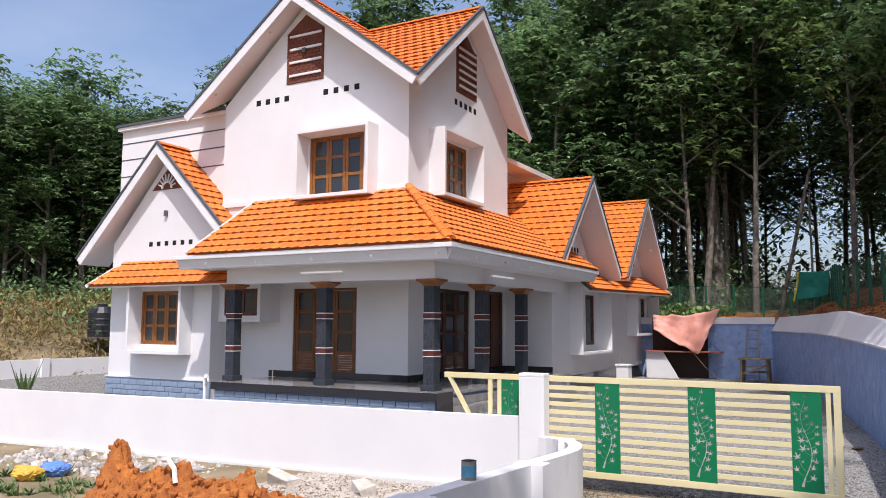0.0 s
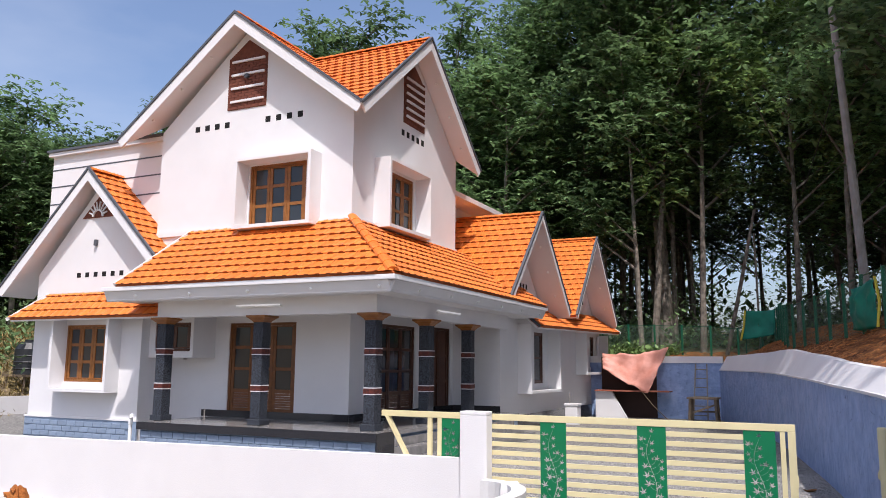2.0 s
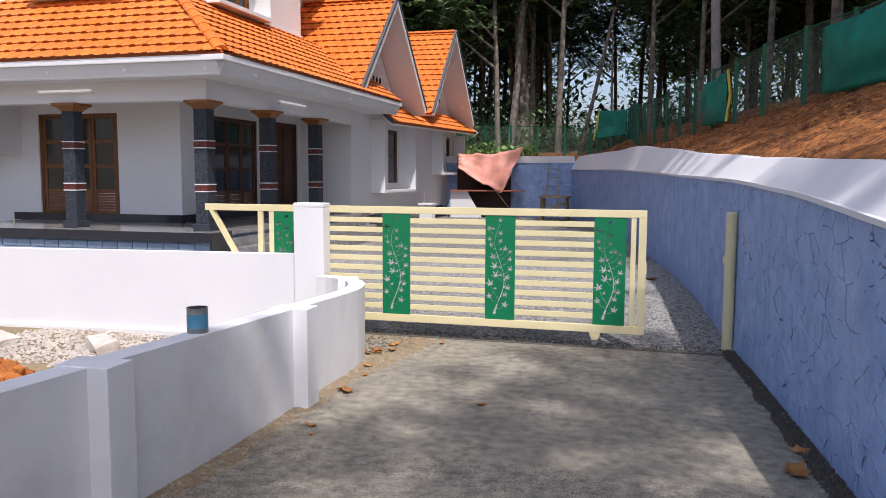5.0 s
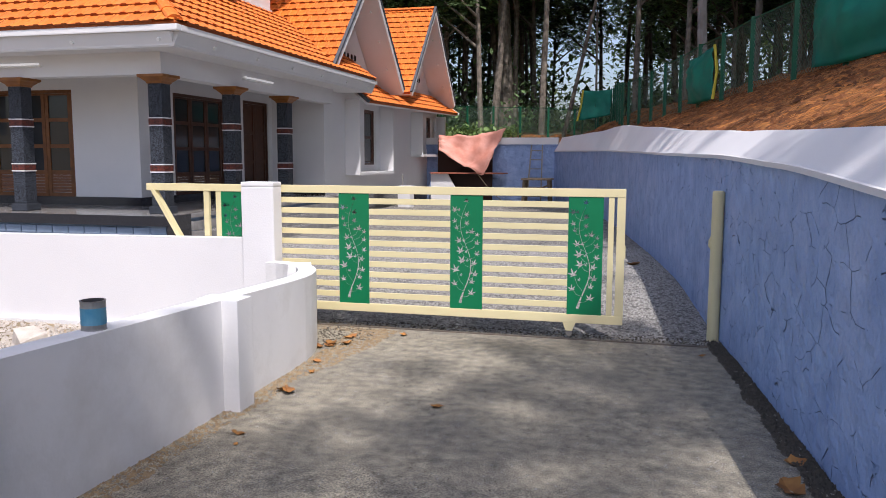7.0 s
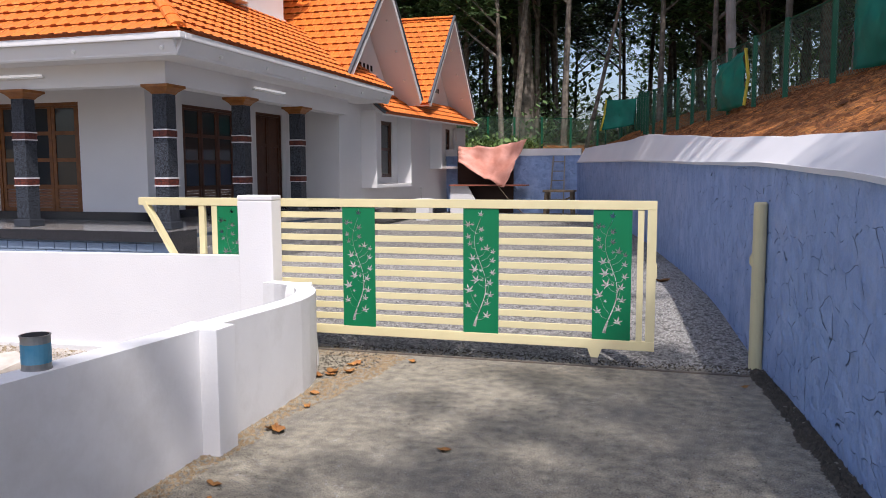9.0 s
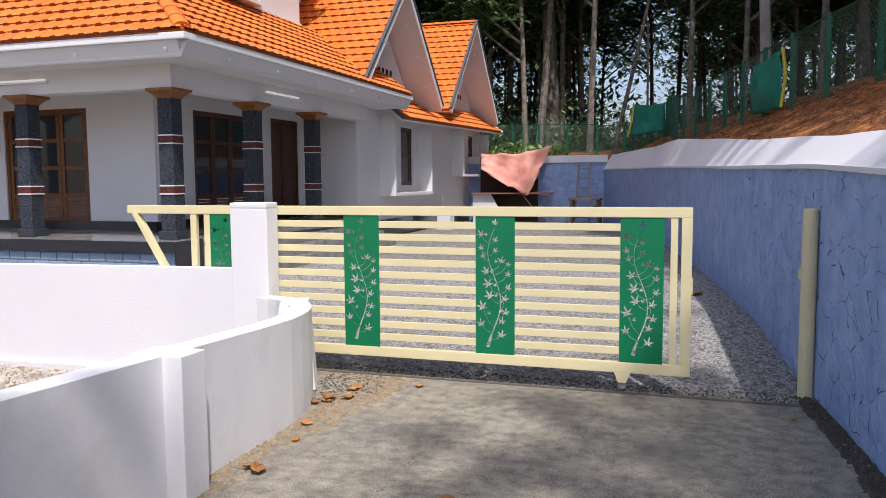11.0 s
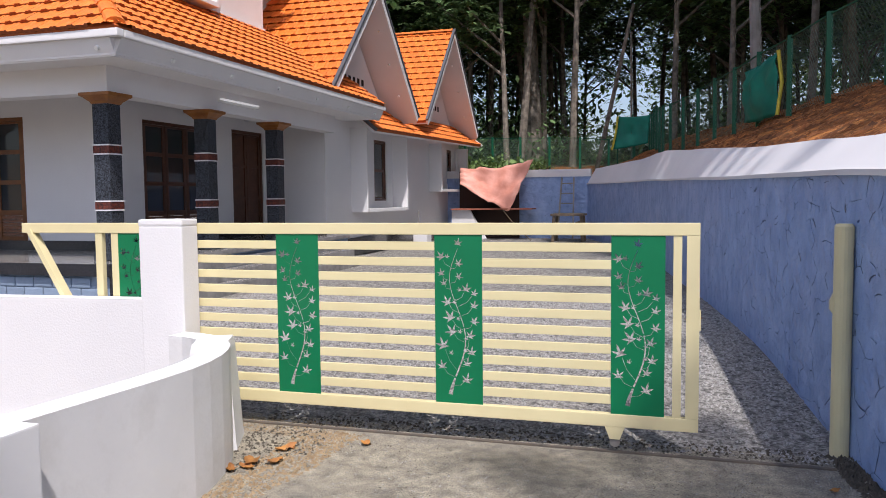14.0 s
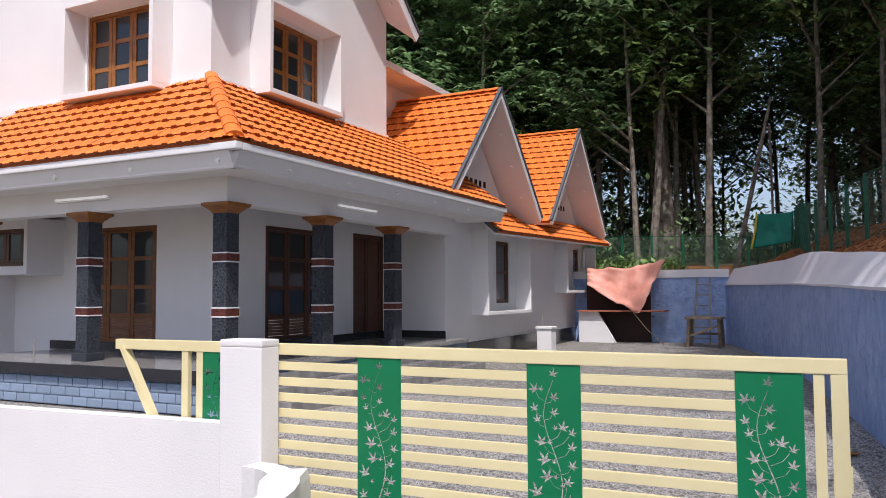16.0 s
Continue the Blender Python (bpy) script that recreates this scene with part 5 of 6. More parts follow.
# ---- pole ----
pole = thing("utility_pole", "weathered grey utility pole among the trees", "pole", at=(1.2, 22.9, 2.4))
bm = bmesh.new()
tube(bm, [(0, 0, -0.6), (-0.2, 0, 4.5), (-0.42, 0, 9.2)], [0.13, 0.11, 0.09], 10)
part("shaft", bm, POLE, pole)

leaning = bmesh.new()
tube(leaning, [(-3.4, 34.2, wood_z(-3.4, 34.2) - 0.2), (-2.7, 34.2, 5.4), (-2.05, 34.2, 8.4)], [0.09, 0.08, 0.06], 8)
solid("leaning_pole", leaning, BARK, "thin dark pole leaning at the edge of the wood", "pole")
thin = bmesh.new()
tube(thin, [(-2.1, 34.6, wood_z(-2.1, 34.6) - 0.2), (-2.15, 34.6, 7.5)], [0.05, 0.04], 6)
solid("thin_pole", thin, BARK, "thin upright pole at the edge of the wood", "pole")
cable = bmesh.new()
a, b = Vector((0.85, 22.9, 9.8)), Vector((-2.0, 34.5, 7.2))
tube(cable, [a.lerp(b, k / 10) - Vector((0, 0, 1.4 * math.sin(math.pi * k / 10))) for k in range(11)], [0.014] * 11, 5)
solid("cable", cable, mat("black_cable", (0.02, 0.02, 0.02), None, 3.0, 0.6), "black overhead cable sagging from the pole", "cable")

# ---- tarpaulin lean-to, table and ladder in the back corner ----
cloth("tarpaulin", (-7.3, 29.6, 2.5), (-4.9, 29.7, 2.72), (-7.2, 29.2, 1.95), (-5.55, 29.0, 1.1), 0.16, TARP, "faded pink tarpaulin sheet hung as a lean-to", "tarpaulin", 0.12, 3, 0.16)
shed = thing("shed_wall", "low white shed wall under the tarpaulin", "shed", at=(-6.3, 29.85, 0.18))
part("panel", prismbm([(-1.2, -0.6, 0), (-0.05, -0.6, 0), (-0.6, -0.6, 0.95), (-1.2, -0.6, 0.95)], (0, 0.1, 0)), WHITE, shed)
part("slab", boxbm(-1.2, 1.45, -0.75, 0.05, 0.95, 0.99), mat("red_sheet", (0.4, 0.13, 0.08), (0.3, 0.1, 0.06), 4, 0.7), shed)
# near-black panel added where the space under the tarpaulin lies in shade
part("shade_panel", boxbm(-1.1, 0.9, 0.0, 0.06, 0.0, 2.2), mat("shed_shade", (0.05, 0.03, 0.025), None, 3.0, 0.9), shed, "added dark panel standing in for the shade behind the tarpaulin")
bm = bmesh.new()
tube(bm, [(-5.75, 29.0, 1.12), (-5.3, 28.7, 0.65), (-4.75, 28.4, 0.2)], [0.012, 0.012, 0.012], 5)
solid("rope", bm, OLDWOOD, "slack brown rope tying down the tarpaulin", "rope")
table = thing("work_stool", "rough weathered wooden work stool on gravel", "stool", at=(-3.6, 28.4, 0.18))
for k in range(4):
    part("plank", boxbm(-0.5, 0.5, -0.4 + k * 0.2, -0.21 + k * 0.2, 0.78, 0.84, bevel=0.006), OLDWOOD, table)
for sx in (-0.4, 0.4):
    for sy in (-0.32, 0.32):
        part("leg", beambm((sx * 1.1, sy, 0), (sx, sy, 0.78), 0.08, 0.08), OLDWOOD, table)
    part("brace", beambm((sx * 1.06, -0.32, 0.3), (sx * 1.06, 0.32, 0.3), 0.05, 0.06), OLDWOOD, table)
part("brace", beambm((-0.42, -0.34, 0.3), (0.42, -0.34, 0.62), 0.05, 0.06), OLDWOOD, table)
part("brace", beambm((-0.42, 0.34, 0.35), (0.42, 0.34, 0.35), 0.05, 0.06), OLDWOOD, table)
ladder = thing("ladder", "old grey ladder leaning on the blue back wall", "ladder", at=(-3.82, 29.5, 0.18))
for sx in (-0.21, 0.21):
    part("stile", beambm((sx * 1.15, -0.35, 0.0), (sx * 0.9, 0.34, 1.95), 0.045, 0.045), POLE, ladder)
for k in range(6):
    f = (k + 0.6) / 6.2
    part("rung", beambm((-0.22, -0.35 + 0.69 * f, 1.95 * f), (0.22, -0.35 + 0.69 * f, 1.95 * f), 0.035, 0.035), POLE, ladder)
chamber = thing("drain_chamber", "white-painted concrete drain chamber beside the house", "drain chamber", at=(-7.25, 25.4, 0.15))
part("body", boxbm(-0.2, 0.2, -0.2, 0.2, 0, 0.62, bevel=0.015), WHITE, chamber)
part("cover", boxbm(-0.23, 0.23, -0.23, 0.23, 0.622, 0.68, bevel=0.01), WHITE, chamber)
bm = bmesh.new()
tube(bm, [(-0.1, 0, 0.68), (-0.1, 0, 1.02)], [0.012, 0.012], 6)
part("pipe", bm, POLE, chamber)
bm = bmesh.new()
tube(bm, [(-7.8, 30.9, 0.15), (-7.8, 30.9, 3.1)], [0.05, 0.05], 8)
solid("downpipe", bm, WHITE, "white rainwater downpipe at the house corner", "downpipe")

# ---- paint can on the low wall ----
can = thing("paint_can", "used blue paint can on the low wall", "paint can", at=(-2.97, 5.85, low_top(5.85) + 0.001))
bm = bmesh.new()
tube(bm, [(0, 0, 0), (0, 0, 0.01), (0, 0, 0.148), (0, 0, 0.155)], [0.066, 0.063, 0.063, 0.067], 20)
part("body", bm, mat("can_steel", (0.3, 0.31, 0.3), (0.18, 0.17, 0.16), 12, 0.45, metal=0.4), can)
bm = bmesh.new()
tube(bm, [(0, 0, 0.03), (0, 0, 0.118)], [0.0638, 0.0638], 20)
part("label", bm, mat("can_label", (0.03, 0.2, 0.33), (0.12, 0.3, 0.4), 9, 0.5), can, "worn blue label")
bm = bmesh.new()
tube(bm, [(0, 0, 0.15), (0, 0, 0.1555)], [0.058, 0.058], 20)
part("lid", bm, HOLE, can)

# ---- water tank behind the left boundary ----
tank = thing("water_tank", "black ribbed water tank on a timber stand", "water tank", at=(-28.6, 22.0, -0.2))
bm = bmesh.new()
prof = [(0, 1.7), (0.55, 1.7), (0.55, 1.9), (0.58, 1.93), (0.55, 1.97), (0.55, 2.15), (0.58, 2.18), (0.55, 2.22), (0.55, 2.4), (0.58, 2.43), (0.55, 2.47), (0.55, 2.7), (0.4, 2.95), (0.2, 3.0), (0.2, 3.08), (0, 3.08)]
rings = [[bm.verts.new((max(r_, 0.001) * math.cos(k * math.pi / 12), max(r_, 0.001) * math.sin(k * math.pi / 12), z)) for k in range(24)] for r_, z in prof]
for a, b in zip(rings, rings[1:]):
    for k in range(24):
        bm.faces.new((a[k], a[(k + 1) % 24], b[(k + 1) % 24], b[k]))
part("tank_body", bm, mat("black_plastic", (0.02, 0.022, 0.025), None, 4, 0.4), tank)
for sx in (-0.5, 0.5):
    for sy in (-0.5, 0.5):
        part("leg", beambm((sx * 1.5, sy * 1.5, 0), (sx, sy, 1.66), 0.07, 0.07), OLDWOOD, tank)
part("platform", boxbm(-0.65, 0.65, -0.65, 0.65, 1.62, 1.7), OLDWOOD, tank)
side_wall = solid("wall_side", boxbm(-25.75, -25.6, 9.63, 32, -0.4, 0.8), WHITE, "white-painted side compound wall", "wall", kind="structure")
part("pilaster", boxbm(-25.6, -25.52, 17.3, 17.6, -0.4, 0.84), WHITE, side_wall)

# ---- soil heap, rubble and grass in front of the compound wall ----
def mound(name, cx, cy, rx, ry, height, z0, seed, material, label, category, peaks):
    bm = bmesh.new()
    n = 120
    g = []
    for j in range(n + 1):
        row = []
        for i in range(n + 1):
            u, v = 2 * i / n - 1, 2 * j / n - 1
            d = math.hypot(u, v)
            h = max(0.0, 1 - d) ** 0.7 * 0.36
            for px, py, ph, pw in peaks:
                h += ph * math.exp(-((u - px) ** 2 + (v - py) ** 2) / pw)
            h *= max(0.0, min(1.0, (1 - d) * 4))
            k = noise.fractal((u * 3 + seed, v * 3, 0), 0.9, 2.1, 5)
            k2 = abs(noise.noise((u * 15, v * 9, seed))) * 0.5 + abs(noise.noise((u * 40, v * 24, seed))) * 0.25
            h = h * (1 + 0.3 * k) + (0.1 * k + 0.26 * k2 - 0.06) * min(1.0, max(0, (1 - d) * 4))
            row.append(bm.verts.new((cx + u * rx + 0.05 * k, cy + v * ry + 0.05 * k2, z0 + max(-0.05, h * height))))
        g.append(row)
    for j in range(n):
        for i in range(n):
            bm.faces.new((g[j][i], g[j][i + 1], g[j + 1][i + 1], g[j + 1][i]))
    return solid(name, bm, material, label, category)


mound("soil_mound", -7.1, 6.95, 2.0, 1.1, 1.0, -0.2, 3, SOIL, "heap of loose red-orange soil in front of the wall", "soil", ((-0.6, -0.22, 0.5, 0.016), (-0.55, -0.2, 0.3, 0.05), (-0.25, 0.0, 0.25, 0.02), (0.42, 0.0, 0.28, 0.03)))


def clods(name, cx, cy, rx, ry, count, seed):
    rc = random.Random(seed)
    bm = bmesh.new()
    heap = bpy.data.objects["soil_mound"].data.vertices
    for _ in range(count):
        v = heap[rc.randrange(len(heap))].co
        if v.z < -0.16 and rc.random() < 0.8:
            continue
        s = rc.uniform(0.012, 0.055) * (0.7 + 0.6 * rc.random())
        g = bmesh.ops.create_icosphere(bm, subdivisions=1, radius=s)
        for w in g["verts"]:
            w.co = w.co * (1 + 0.6 * noise.noise(w.co * 30 + v)) + v
    return tagged(new(name, mesh_of(name, bm, SOIL)), "crumbled clods of red soil on the heap", "soil", kind="stuff")


clods("soil_clods", -7.1, 6.95, 2.0, 1.1, 900, 31)


def rock_mesh(seed, size):
    bm = bmesh.new()
    bmesh.ops.create_icosphere(bm, subdivisions=1, radius=size)
    for v in bm.verts:
        v.co *= 1 + 0.5 * noise.noise(v.co * (2.0 / size) + Vector((seed, 0, 0)))
        v.co.z *= 0.65
    return bm


WHITESTONE = mat("white_rubble", (0.56, 0.51, 0.45), (0.34, 0.3, 0.25), 6.0, 0.9, 0.5, 30, rand=0.2)
rm = [mesh_of("stone", rock_mesh(k * 3.7, 0.05), WHITESTONE) for k in range(4)]
rubble = thing("rubble", "white gravel and broken stones along the wall foot", "rubble", at=(-6, 9, -0.13))
rg = random.Random(9)
for k in range(300):
    x, y = rg.uniform(-6.8, 2.4), rg.uniform(-1.3, 0.4)
    if rg.random() < 0.25:
        x, y = rg.uniform(-9.5, -4), rg.uniform(-0.8, 0.3)
    ob = new("stone", rm[k % 4])
    ob.parent = rubble
    s = rg.uniform(0.25, 0.8)
    ob.matrix_basis = Matrix.Translation((x, y, 0.0 - 0.02 * max(0, -x - 1))) @ Euler((rg.random() * 3, rg.random() * 3, rg.random() * 6)).to_matrix().to_4x4() @ Matrix.Scale(s, 4)
GREYSTONE = mat("grey_cobble", (0.5, 0.47, 0.43), (0.3, 0.27, 0.24), 9.0, 0.9, 0.5, 30, rand=0.35)
cm = [mesh_of("cobble", rock_mesh(k * 5.1 + 1, 0.1), GREYSTONE) for k in range(5)]
cobbles = thing("rubble", "heap of grey and pinkish broken stones along the wall", "rubble", at=(-10.5, 8.4, -0.2))
for k in range(290):
    x, y = rg.uniform(-2.8, 1.7), rg.uniform(-0.7, 1.0)
    ob = new("cobble", cm[k % 5])
    ob.parent = cobbles
    ob.matrix_basis = Matrix.Translation((x, y, rg.uniform(-0.03, 0.03) - 0.02 * max(0, -x))) @ Euler((rg.random() * 3, rg.random() * 3, rg.random() * 6)).to_matrix().to_4x4() @ Matrix.Scale(rg.uniform(0.5, 1.15), 4)
verts, faces = [], []
for k in range(3600):
    x, y, s = rg.uniform(-7.5, -3.1), rg.uniform(7.9, 9.42), rg.uniform(0.012, 0.035)
    z = -0.115 - 0.02 * max(0, -x - 7)
    b = len(verts)
    a = rg.uniform(0, 6.28)
    verts += [(x + s * math.cos(a + i * 2.09), y + s * math.sin(a + i * 2.09), z) for i in range(3)] + [(x, y, z + s * rg.uniform(0.6, 1.1))]
    faces += [(b, b + 1, b + 3), (b + 1, b + 2, b + 3), (b + 2, b, b + 3)]
me = bpy.data.meshes.new("white_gravel")
me.from_pydata(verts, [], faces)
me.materials.append(WHITESTONE)
tagged(new("white_gravel", me), "white crushed stone on the ground", "gravel", kind="stuff")
for k, (x, y, w, d, h, rz, tint) in enumerate(((-5.1, 8.35, 0.5, 0.28, 0.08, 20, 0), (-5.9, 8.6, 0.3, 0.2, 0.12, -30, 0), (-7.2, 8.5, 0.38, 0.2, 0.14, 10, 0), (-4.7, 7.9, 0.6, 0.35, 0.03, 40, 1))):
    ob = solid("broken_slab", boxbm(-w / 2, w / 2, -d / 2, d / 2, -0.04, h, bevel=0.012), WHITESTONE if not tint else mat("cement_paper", (0.45, 0.36, 0.24), (0.33, 0.26, 0.17), 6, 0.9), "broken concrete slab on the soil" if not tint else "torn brown cement bag on the soil", "slab" if not tint else "bag")
    for v in ob.data.vertices:
        v.co += Vector((noise.noise(v.co * 9 + Vector((k, 0, 0))), noise.noise(v.co * 9 + Vector((0, k, 5))), 0.4 * noise.noise(v.co * 7))) * 0.09
    ob.matrix_basis = Matrix.Translation((x, y, -0.1)) @ Euler((0.2, 0.15 * k, radians(rz))).to_matrix().to_4x4()
bm = bmesh.new()
tube(bm, [(-7.6, 6.8, 0.42), (-7.45, 6.75, 0.44), (-7.3, 6.7, 0.36), (-7.25, 6.68, 0.2)], [0.03, 0.03, 0.03, 0.03], 8)
solid("plastic_pipe", bm, TUBE, "white plastic pipe stuck in the soil heap", "pipe")
for x, y, c, lab in ((-10.8, 7.2, (0.7, 0.42, 0.06), "crumpled yellow plastic sack on grass"), (-10.75, 7.6, (0.12, 0.25, 0.62), "crumpled blue plastic sack on grass")):
    bm = bmesh.new()
    bmesh.ops.create_icosphere(bm, subdivisions=4, radius=0.2)
    for v in bm.verts:
        q = v.co * 5
        v.co *= 1 + 0.35 * noise.noise(q + Vector((x, y, 0))) + 0.22 * abs(noise.noise(q * 3.1)) + 0.08 * noise.noise(q * 8)
        v.co.z *= 0.6
    solid("plastic_sack", bm, mat("sack", c, None, 6, 0.5, 0.4, 12), lab, "sack").location = (x, y, -0.1)
spots = [(rg.uniform(-11.5, -8.6), rg.uniform(6.4, 8.0), -0.22, 0.07) for _ in range(26)]
scrub("lot_grass", spots, 60, 0.12, 0.35, LEAF2, "short green grass tufts by the soil heap", 12, 0.1)
# agave-like plant behind the wall
plant = thing("plant", "young spiky green plant behind the wall", "plant", at=(-17.55, 11.5, 0.15))
for k in range(7):
    a = k * 0.9 + 0.3
    ln = 0.95 + 0.2 * math.sin(k * 2)
    d = Vector((math.cos(a) * 0.35, math.sin(a) * 0.35, 1)).normalized()
    s = Vector((-math.sin(a), math.cos(a), 0))
    bm = bmesh.new()
    prism(bm, [s * -0.02, s * 0.02, d * ln * 0.5 + s * 0.05, d * ln, d * ln * 0.5 - s * 0.05], Vector((math.cos(a), math.sin(a), 0)) * -0.008)
    part("leaf", bm, LEAF2, plant)

# ---- shade nets ----
net(5.0, 6.75, 0.02, 1.2, 1)
net(10.0, 11.4, 0.05, 1.08, 2, True)
net(3.6, 4.8, 0.0, 1.35, 5)
# far net placed to fit the camera's view, with added posts, a yellow hem
far_net = thing("shade_net", "green shade net with yellow hem hung between posts", "shade net")
for x in (-2.3, -1.85, -1.33):
    part("post", boxbm(x - 0.02, x + 0.02, 30.02, 30.06, wood_z(x, 30) - 0.2, 4.05, bevel=0.004), GREENPOST, far_net)
sheet_ob = cloth("net_cloth", (-2.28, 30, 4.0), (-1.31, 30, 4.02), (-2.42, 29.95, 2.98), (-1.37, 29.95, 3.15), 0.04, NET, "", "", 0.03, 4, 0.04)
sheet_ob.parent = far_net
bm = bmesh.new()
tube(bm, [(-2.29, 29.97, 4.0), (-2.34, 29.95, 3.5), (-2.46, 29.93, 2.96)], [0.035, 0.035, 0.035], 6)
part("hem", bm, mat("yellow_hem", (0.6, 0.5, 0.05), None, 4.0, 0.6), far_net, "yellow hem")


# ---- fallen leaves ----
def dry_leaf(x, y, z, rz, size, seed):
    rl = random.Random(seed)
    bm = bmesh.new()
    n = 7
    up, dn, mid = [], [], []
    for i in range(n):
        s = i / (n - 1)
        w = size * rl.uniform(0.22, 0.42) * math.sin(math.pi * min(1, s * 0.96 + 0.03)) ** 0.7
        curl = size * 0.75 * (s - 0.45) ** 2
        mid.append(bm.verts.new((s * size, 0, curl)))
        up.append(bm.verts.new((s * size + size * rl.uniform(-0.06, 0.06), w * 0.85, curl + w * rl.uniform(0.3, 0.9))))
        dn.append(bm.verts.new((s * size + size * rl.uniform(-0.06, 0.06), -w, curl + w * rl.uniform(0.1, 0.7))))
    for i in range(n - 1):
        bm.faces.new((mid[i], mid[i + 1], up[i + 1], up[i]))
        bm.faces.new((dn[i], dn[i + 1], mid[i + 1], mid[i]))
    bmesh.ops.remove_doubles(bm, verts=bm.verts, dist=1e-4)
    ob = solid("fallen_leaf", bm, DRYLEAF, "curled dry brown leaf on the driveway", "leaf", "fallen leaves")
    ob.matrix_basis = Matrix.Translation((x, y, z + 0.004)) @ Euler((rl.uniform(-0.1, 0.1), rl.uniform(-0.1, 0.1), rz)).to_matrix().to_4x4()
    return ob


DRYLEAF = mat("dry_leaf", (0.42, 0.2, 0.05), (0.24, 0.1, 0.03), 14.0, 0.7, rand=0.3)
spots = [(-1.57, 7.4, 0.09), (-2.38, 9.37, 0.1), (-0.21, 13.8, 0.2), (0.54, 6.66, 0.2), (0.6, 6.93, 0.14), (-2.61, 7.4, 0.13), (-2.66, 7.52, 0.11), (-2.97, 8.95, 0.15), (-2.88, 9.12, 0.16), (-2.84, 8.8, 0.13), (-2.76, 9.0, 0.12), (-2.62, 6.6, 0.1),
         (-2.7, 7.95, 0.07), (-2.74, 8.3, 0.09), (-2.5, 6.45, 0.05), (0.3, 9.3, 0.06), (-2.95, 8.72, 0.12)]
for k, (x, y, s) in enumerate(spots):
    dry_leaf(x, y, yard_z(x, y), k * 1.7, s, k)


# ---- loose gravel, last ----
def gravel_bits(name, count, xr, yr, sizes, material, label, seed, keep=None):
    rq = random.Random(seed)
    verts, faces = [], []
    while len(verts) < count * 4:
        x, y = rq.uniform(*xr), rq.uniform(*yr)
        if keep and not keep(x, y):
            continue
        s = rq.uniform(*sizes)
        z = yard_z(x, y) - 0.001
        b = len(verts)
        a = rq.uniform(0, 6.28)
        verts += [(x + s * math.cos(a + i * 2.09), y + s * math.sin(a + i * 2.09), z) for i in range(3)] + [(x + s * rq.uniform(-0.3, 0.3), y, z + s * rq.uniform(0.5, 1.1))]
        faces += [(b, b + 1, b + 3), (b + 1, b + 2, b + 3), (b + 2, b, b + 3)]
    me = bpy.data.meshes.new(name)
    me.from_pydata(verts, [], faces)
    me.materials.append(material)
    return tagged(new(name, me), label, "gravel", kind="stuff")


STONEBIT = mat("grey_stone_bits", (0.45, 0.44, 0.42), (0.16, 0.155, 0.15), 60.0, 0.9, 0.3, 60)
DARKBIT = mat("dark_soil_and_shade_bits", (0.1, 0.085, 0.065), (0.05, 0.045, 0.035), 30.0, 0.95)
gravel_bits("loose_gravel", 26000, (-6.5, 0.6), (9.75, 16), (0.008, 0.022), STONEBIT, "loose grey gravel in the yard", 21, lambda x, y: x < along(BLUE_LINE, y))
gravel_bits("drain_soil", 5000, (0.2, 1.0), (4, 9.9), (0.008, 0.025), DARKBIT, "dark soil strip along the blue wall", 22, lambda x, y: -0.14 - 0.05 * noise.noise((0, y * 3, 0)) < x - along(BLUE_LINE, y) < 0)
gravel_bits("edge_soil", 2600, (-2.9, -2.2), (5, 9.6), (0.006, 0.018), mat("sandy_bits", (0.36, 0.27, 0.16), (0.2, 0.14, 0.08), 20, 0.95), "sandy soil along the foot of the low wall", 23, lambda x, y: x < -2.72 + 0.25 * ease(7.5, 9.5, y) + 0.06 * noise.noise((y * 2, 0, 0)))
# dark bits stand in for the shade below the bottom rail
gravel_bits("gate_shade_gravel", 900, (-3.3, 0.4), (9.72, 9.95), (0.008, 0.018), DARKBIT, "gravel bits coloured dark for the shade under the gate", 24)
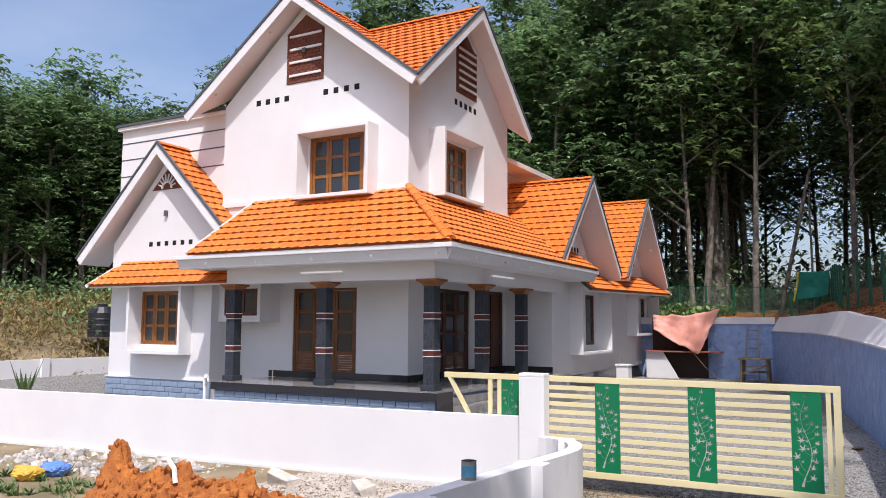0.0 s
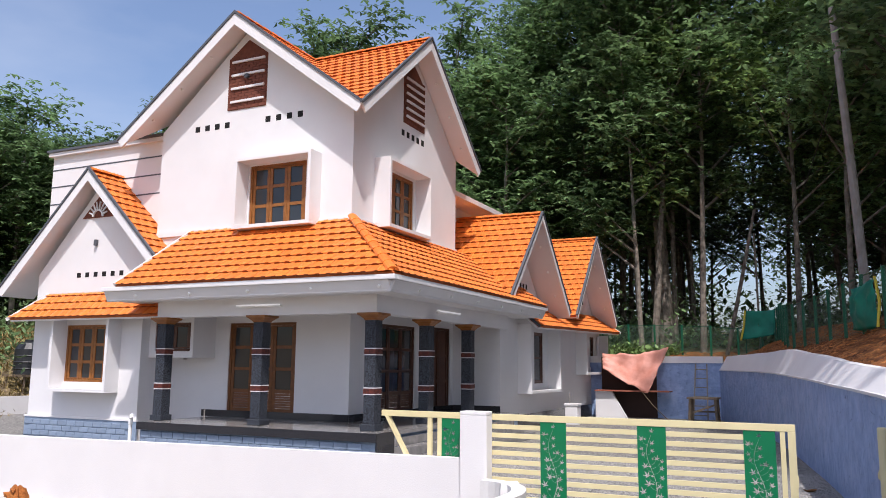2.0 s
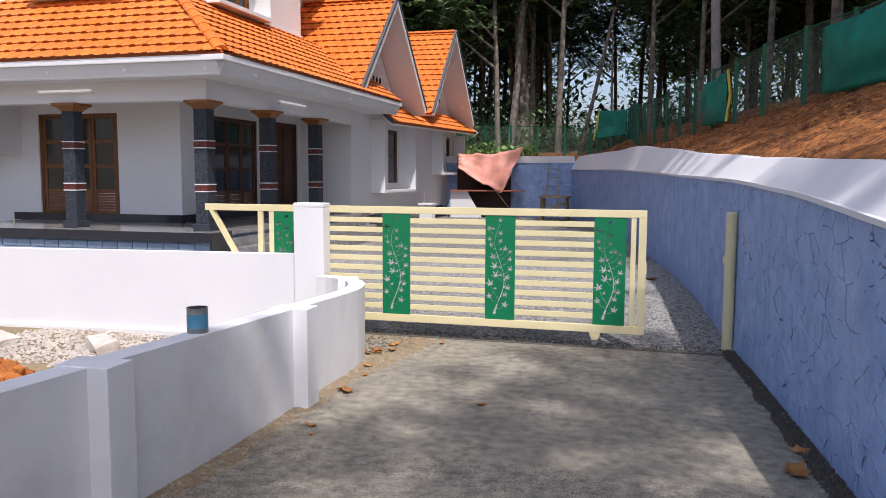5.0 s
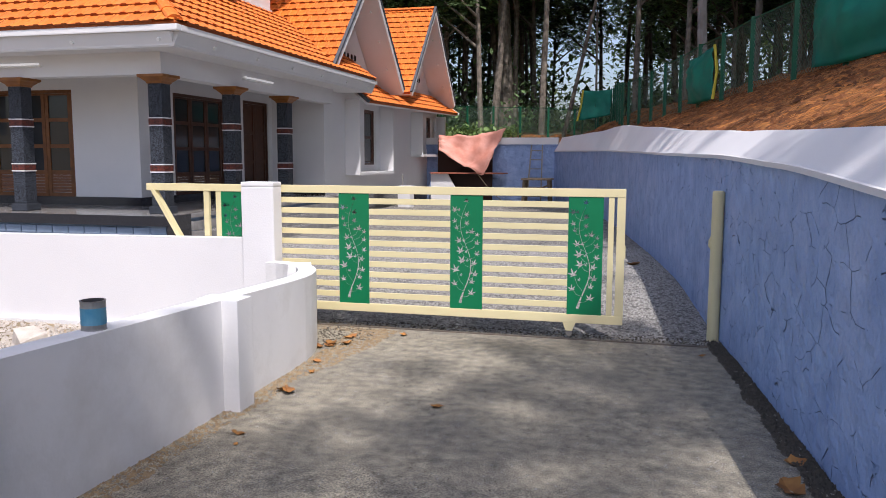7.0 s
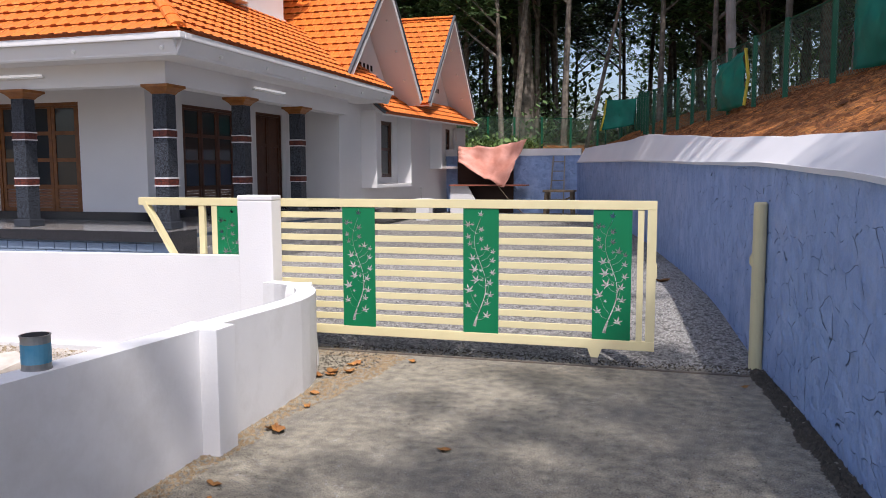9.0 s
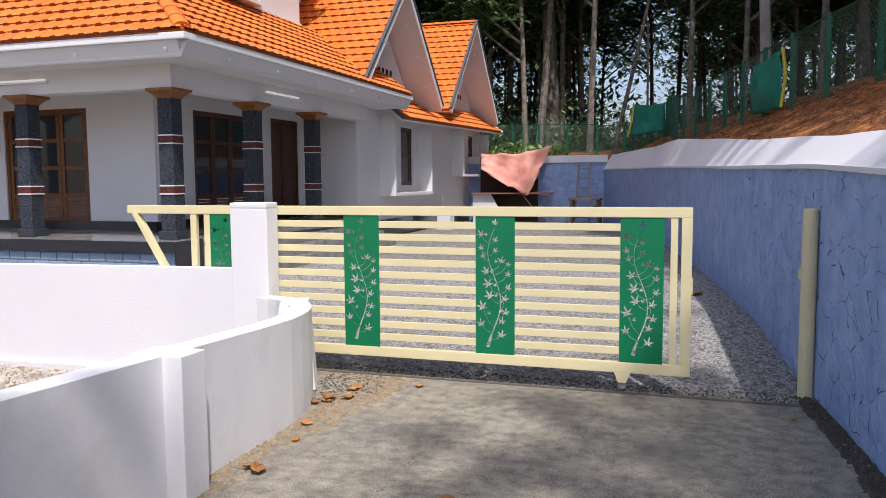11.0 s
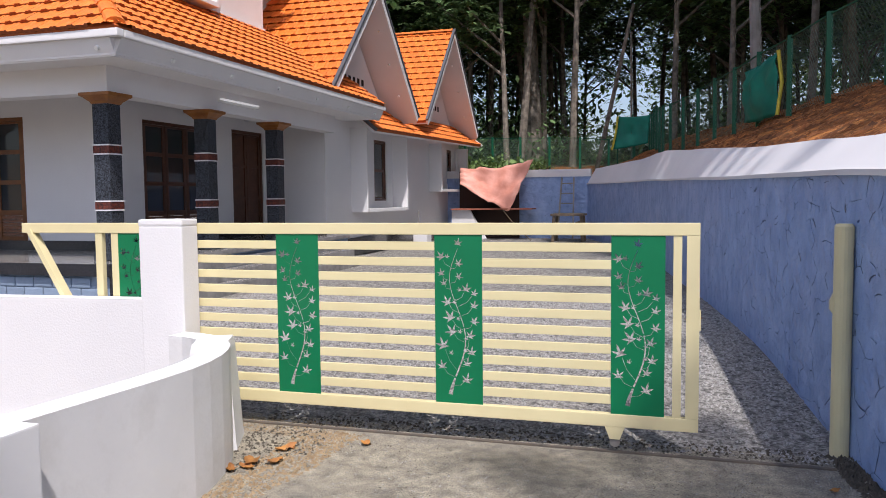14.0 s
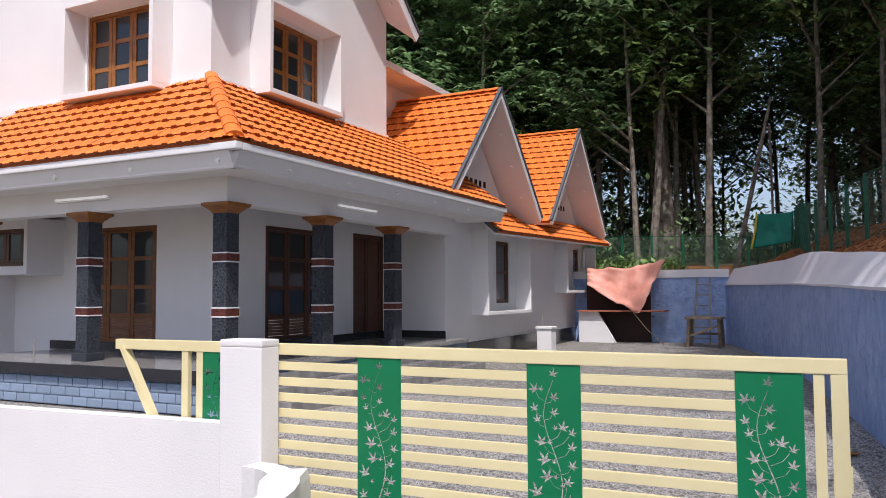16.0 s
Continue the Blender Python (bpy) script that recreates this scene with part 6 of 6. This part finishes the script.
gravel_bits("driveway_grit", 9000, (-2.75, 1.0), (4.8, 9.6), (0.003, 0.009), STONEBIT, "fine loose grit on the driveway", 25, lambda x, y: x < along(BLUE_LINE, y))
gravel_bits("driveway_dirt", 5000, (-2.75, 1.0), (4.8, 9.6), (0.003, 0.008), DARKBIT, "dark crumbs of dirt on the driveway", 26, lambda x, y: x < along(BLUE_LINE, y) and noise.noise((x * 1.3, y * 1.3, 2)) > -0.1)
# clods and roots on the bare bank
rq = random.Random(27)
verts, faces = [], []
for k in range(9000):
    y = rq.uniform(8.5, 29)
    x = along(BLUE_LINE, y) + 0.35 + 3.6 * rq.random() ** 1.2
    size = rq.uniform(0.008, 0.03) * (1.6 if rq.random() < 0.12 else 1.0)
    z = bank_z(x, y) - 0.004
    b = len(verts)
    a = rq.uniform(0, 6.28)
    ln = rq.uniform(0.8, 2.6)
    verts += [(x + size * ln * math.cos(a + i * 2.09), y + size * math.sin(a + i * 2.09), z + 0.3 * size * ln * math.cos(a + i * 2.09)) for i in range(3)] + [(x, y, z + size * rq.uniform(0.6, 1.2))]
    faces += [(b, b + 1, b + 3), (b + 1, b + 2, b + 3), (b + 2, b, b + 3)]
me = bpy.data.meshes.new("bank_clods")
me.from_pydata(verts, [], faces)
me.materials.append(mat("dark_clods", (0.22, 0.08, 0.025), (0.06, 0.025, 0.012), 2.0, 0.95))
tagged(new("bank_clods", me), "crumbled brown clods on the red bank", "soil", kind="stuff")
gravel_bits("corner_dirt", 500, (-3.45, -2.65), (8.85, 9.75), (0.006, 0.016), DARKBIT, "dark crumbled asphalt by the end of the low wall", 28, lambda x, y: (x + 2.95) ** 2 / 0.1 + (y - 9.3) ** 2 / 0.2 < 1 + 0.5 * noise.noise((x * 6, y * 6, 0)))
gravel_bits("corner_sand", 3000, (-4.0, -2.6), (9.35, 9.8), (0.004, 0.01), bpy.data.materials["sandy_bits"], "pale sand by the foot of the gate pier", 29, lambda x, y: y > 9.45 + 0.2 * noise.noise((x * 3, 1, 0)))
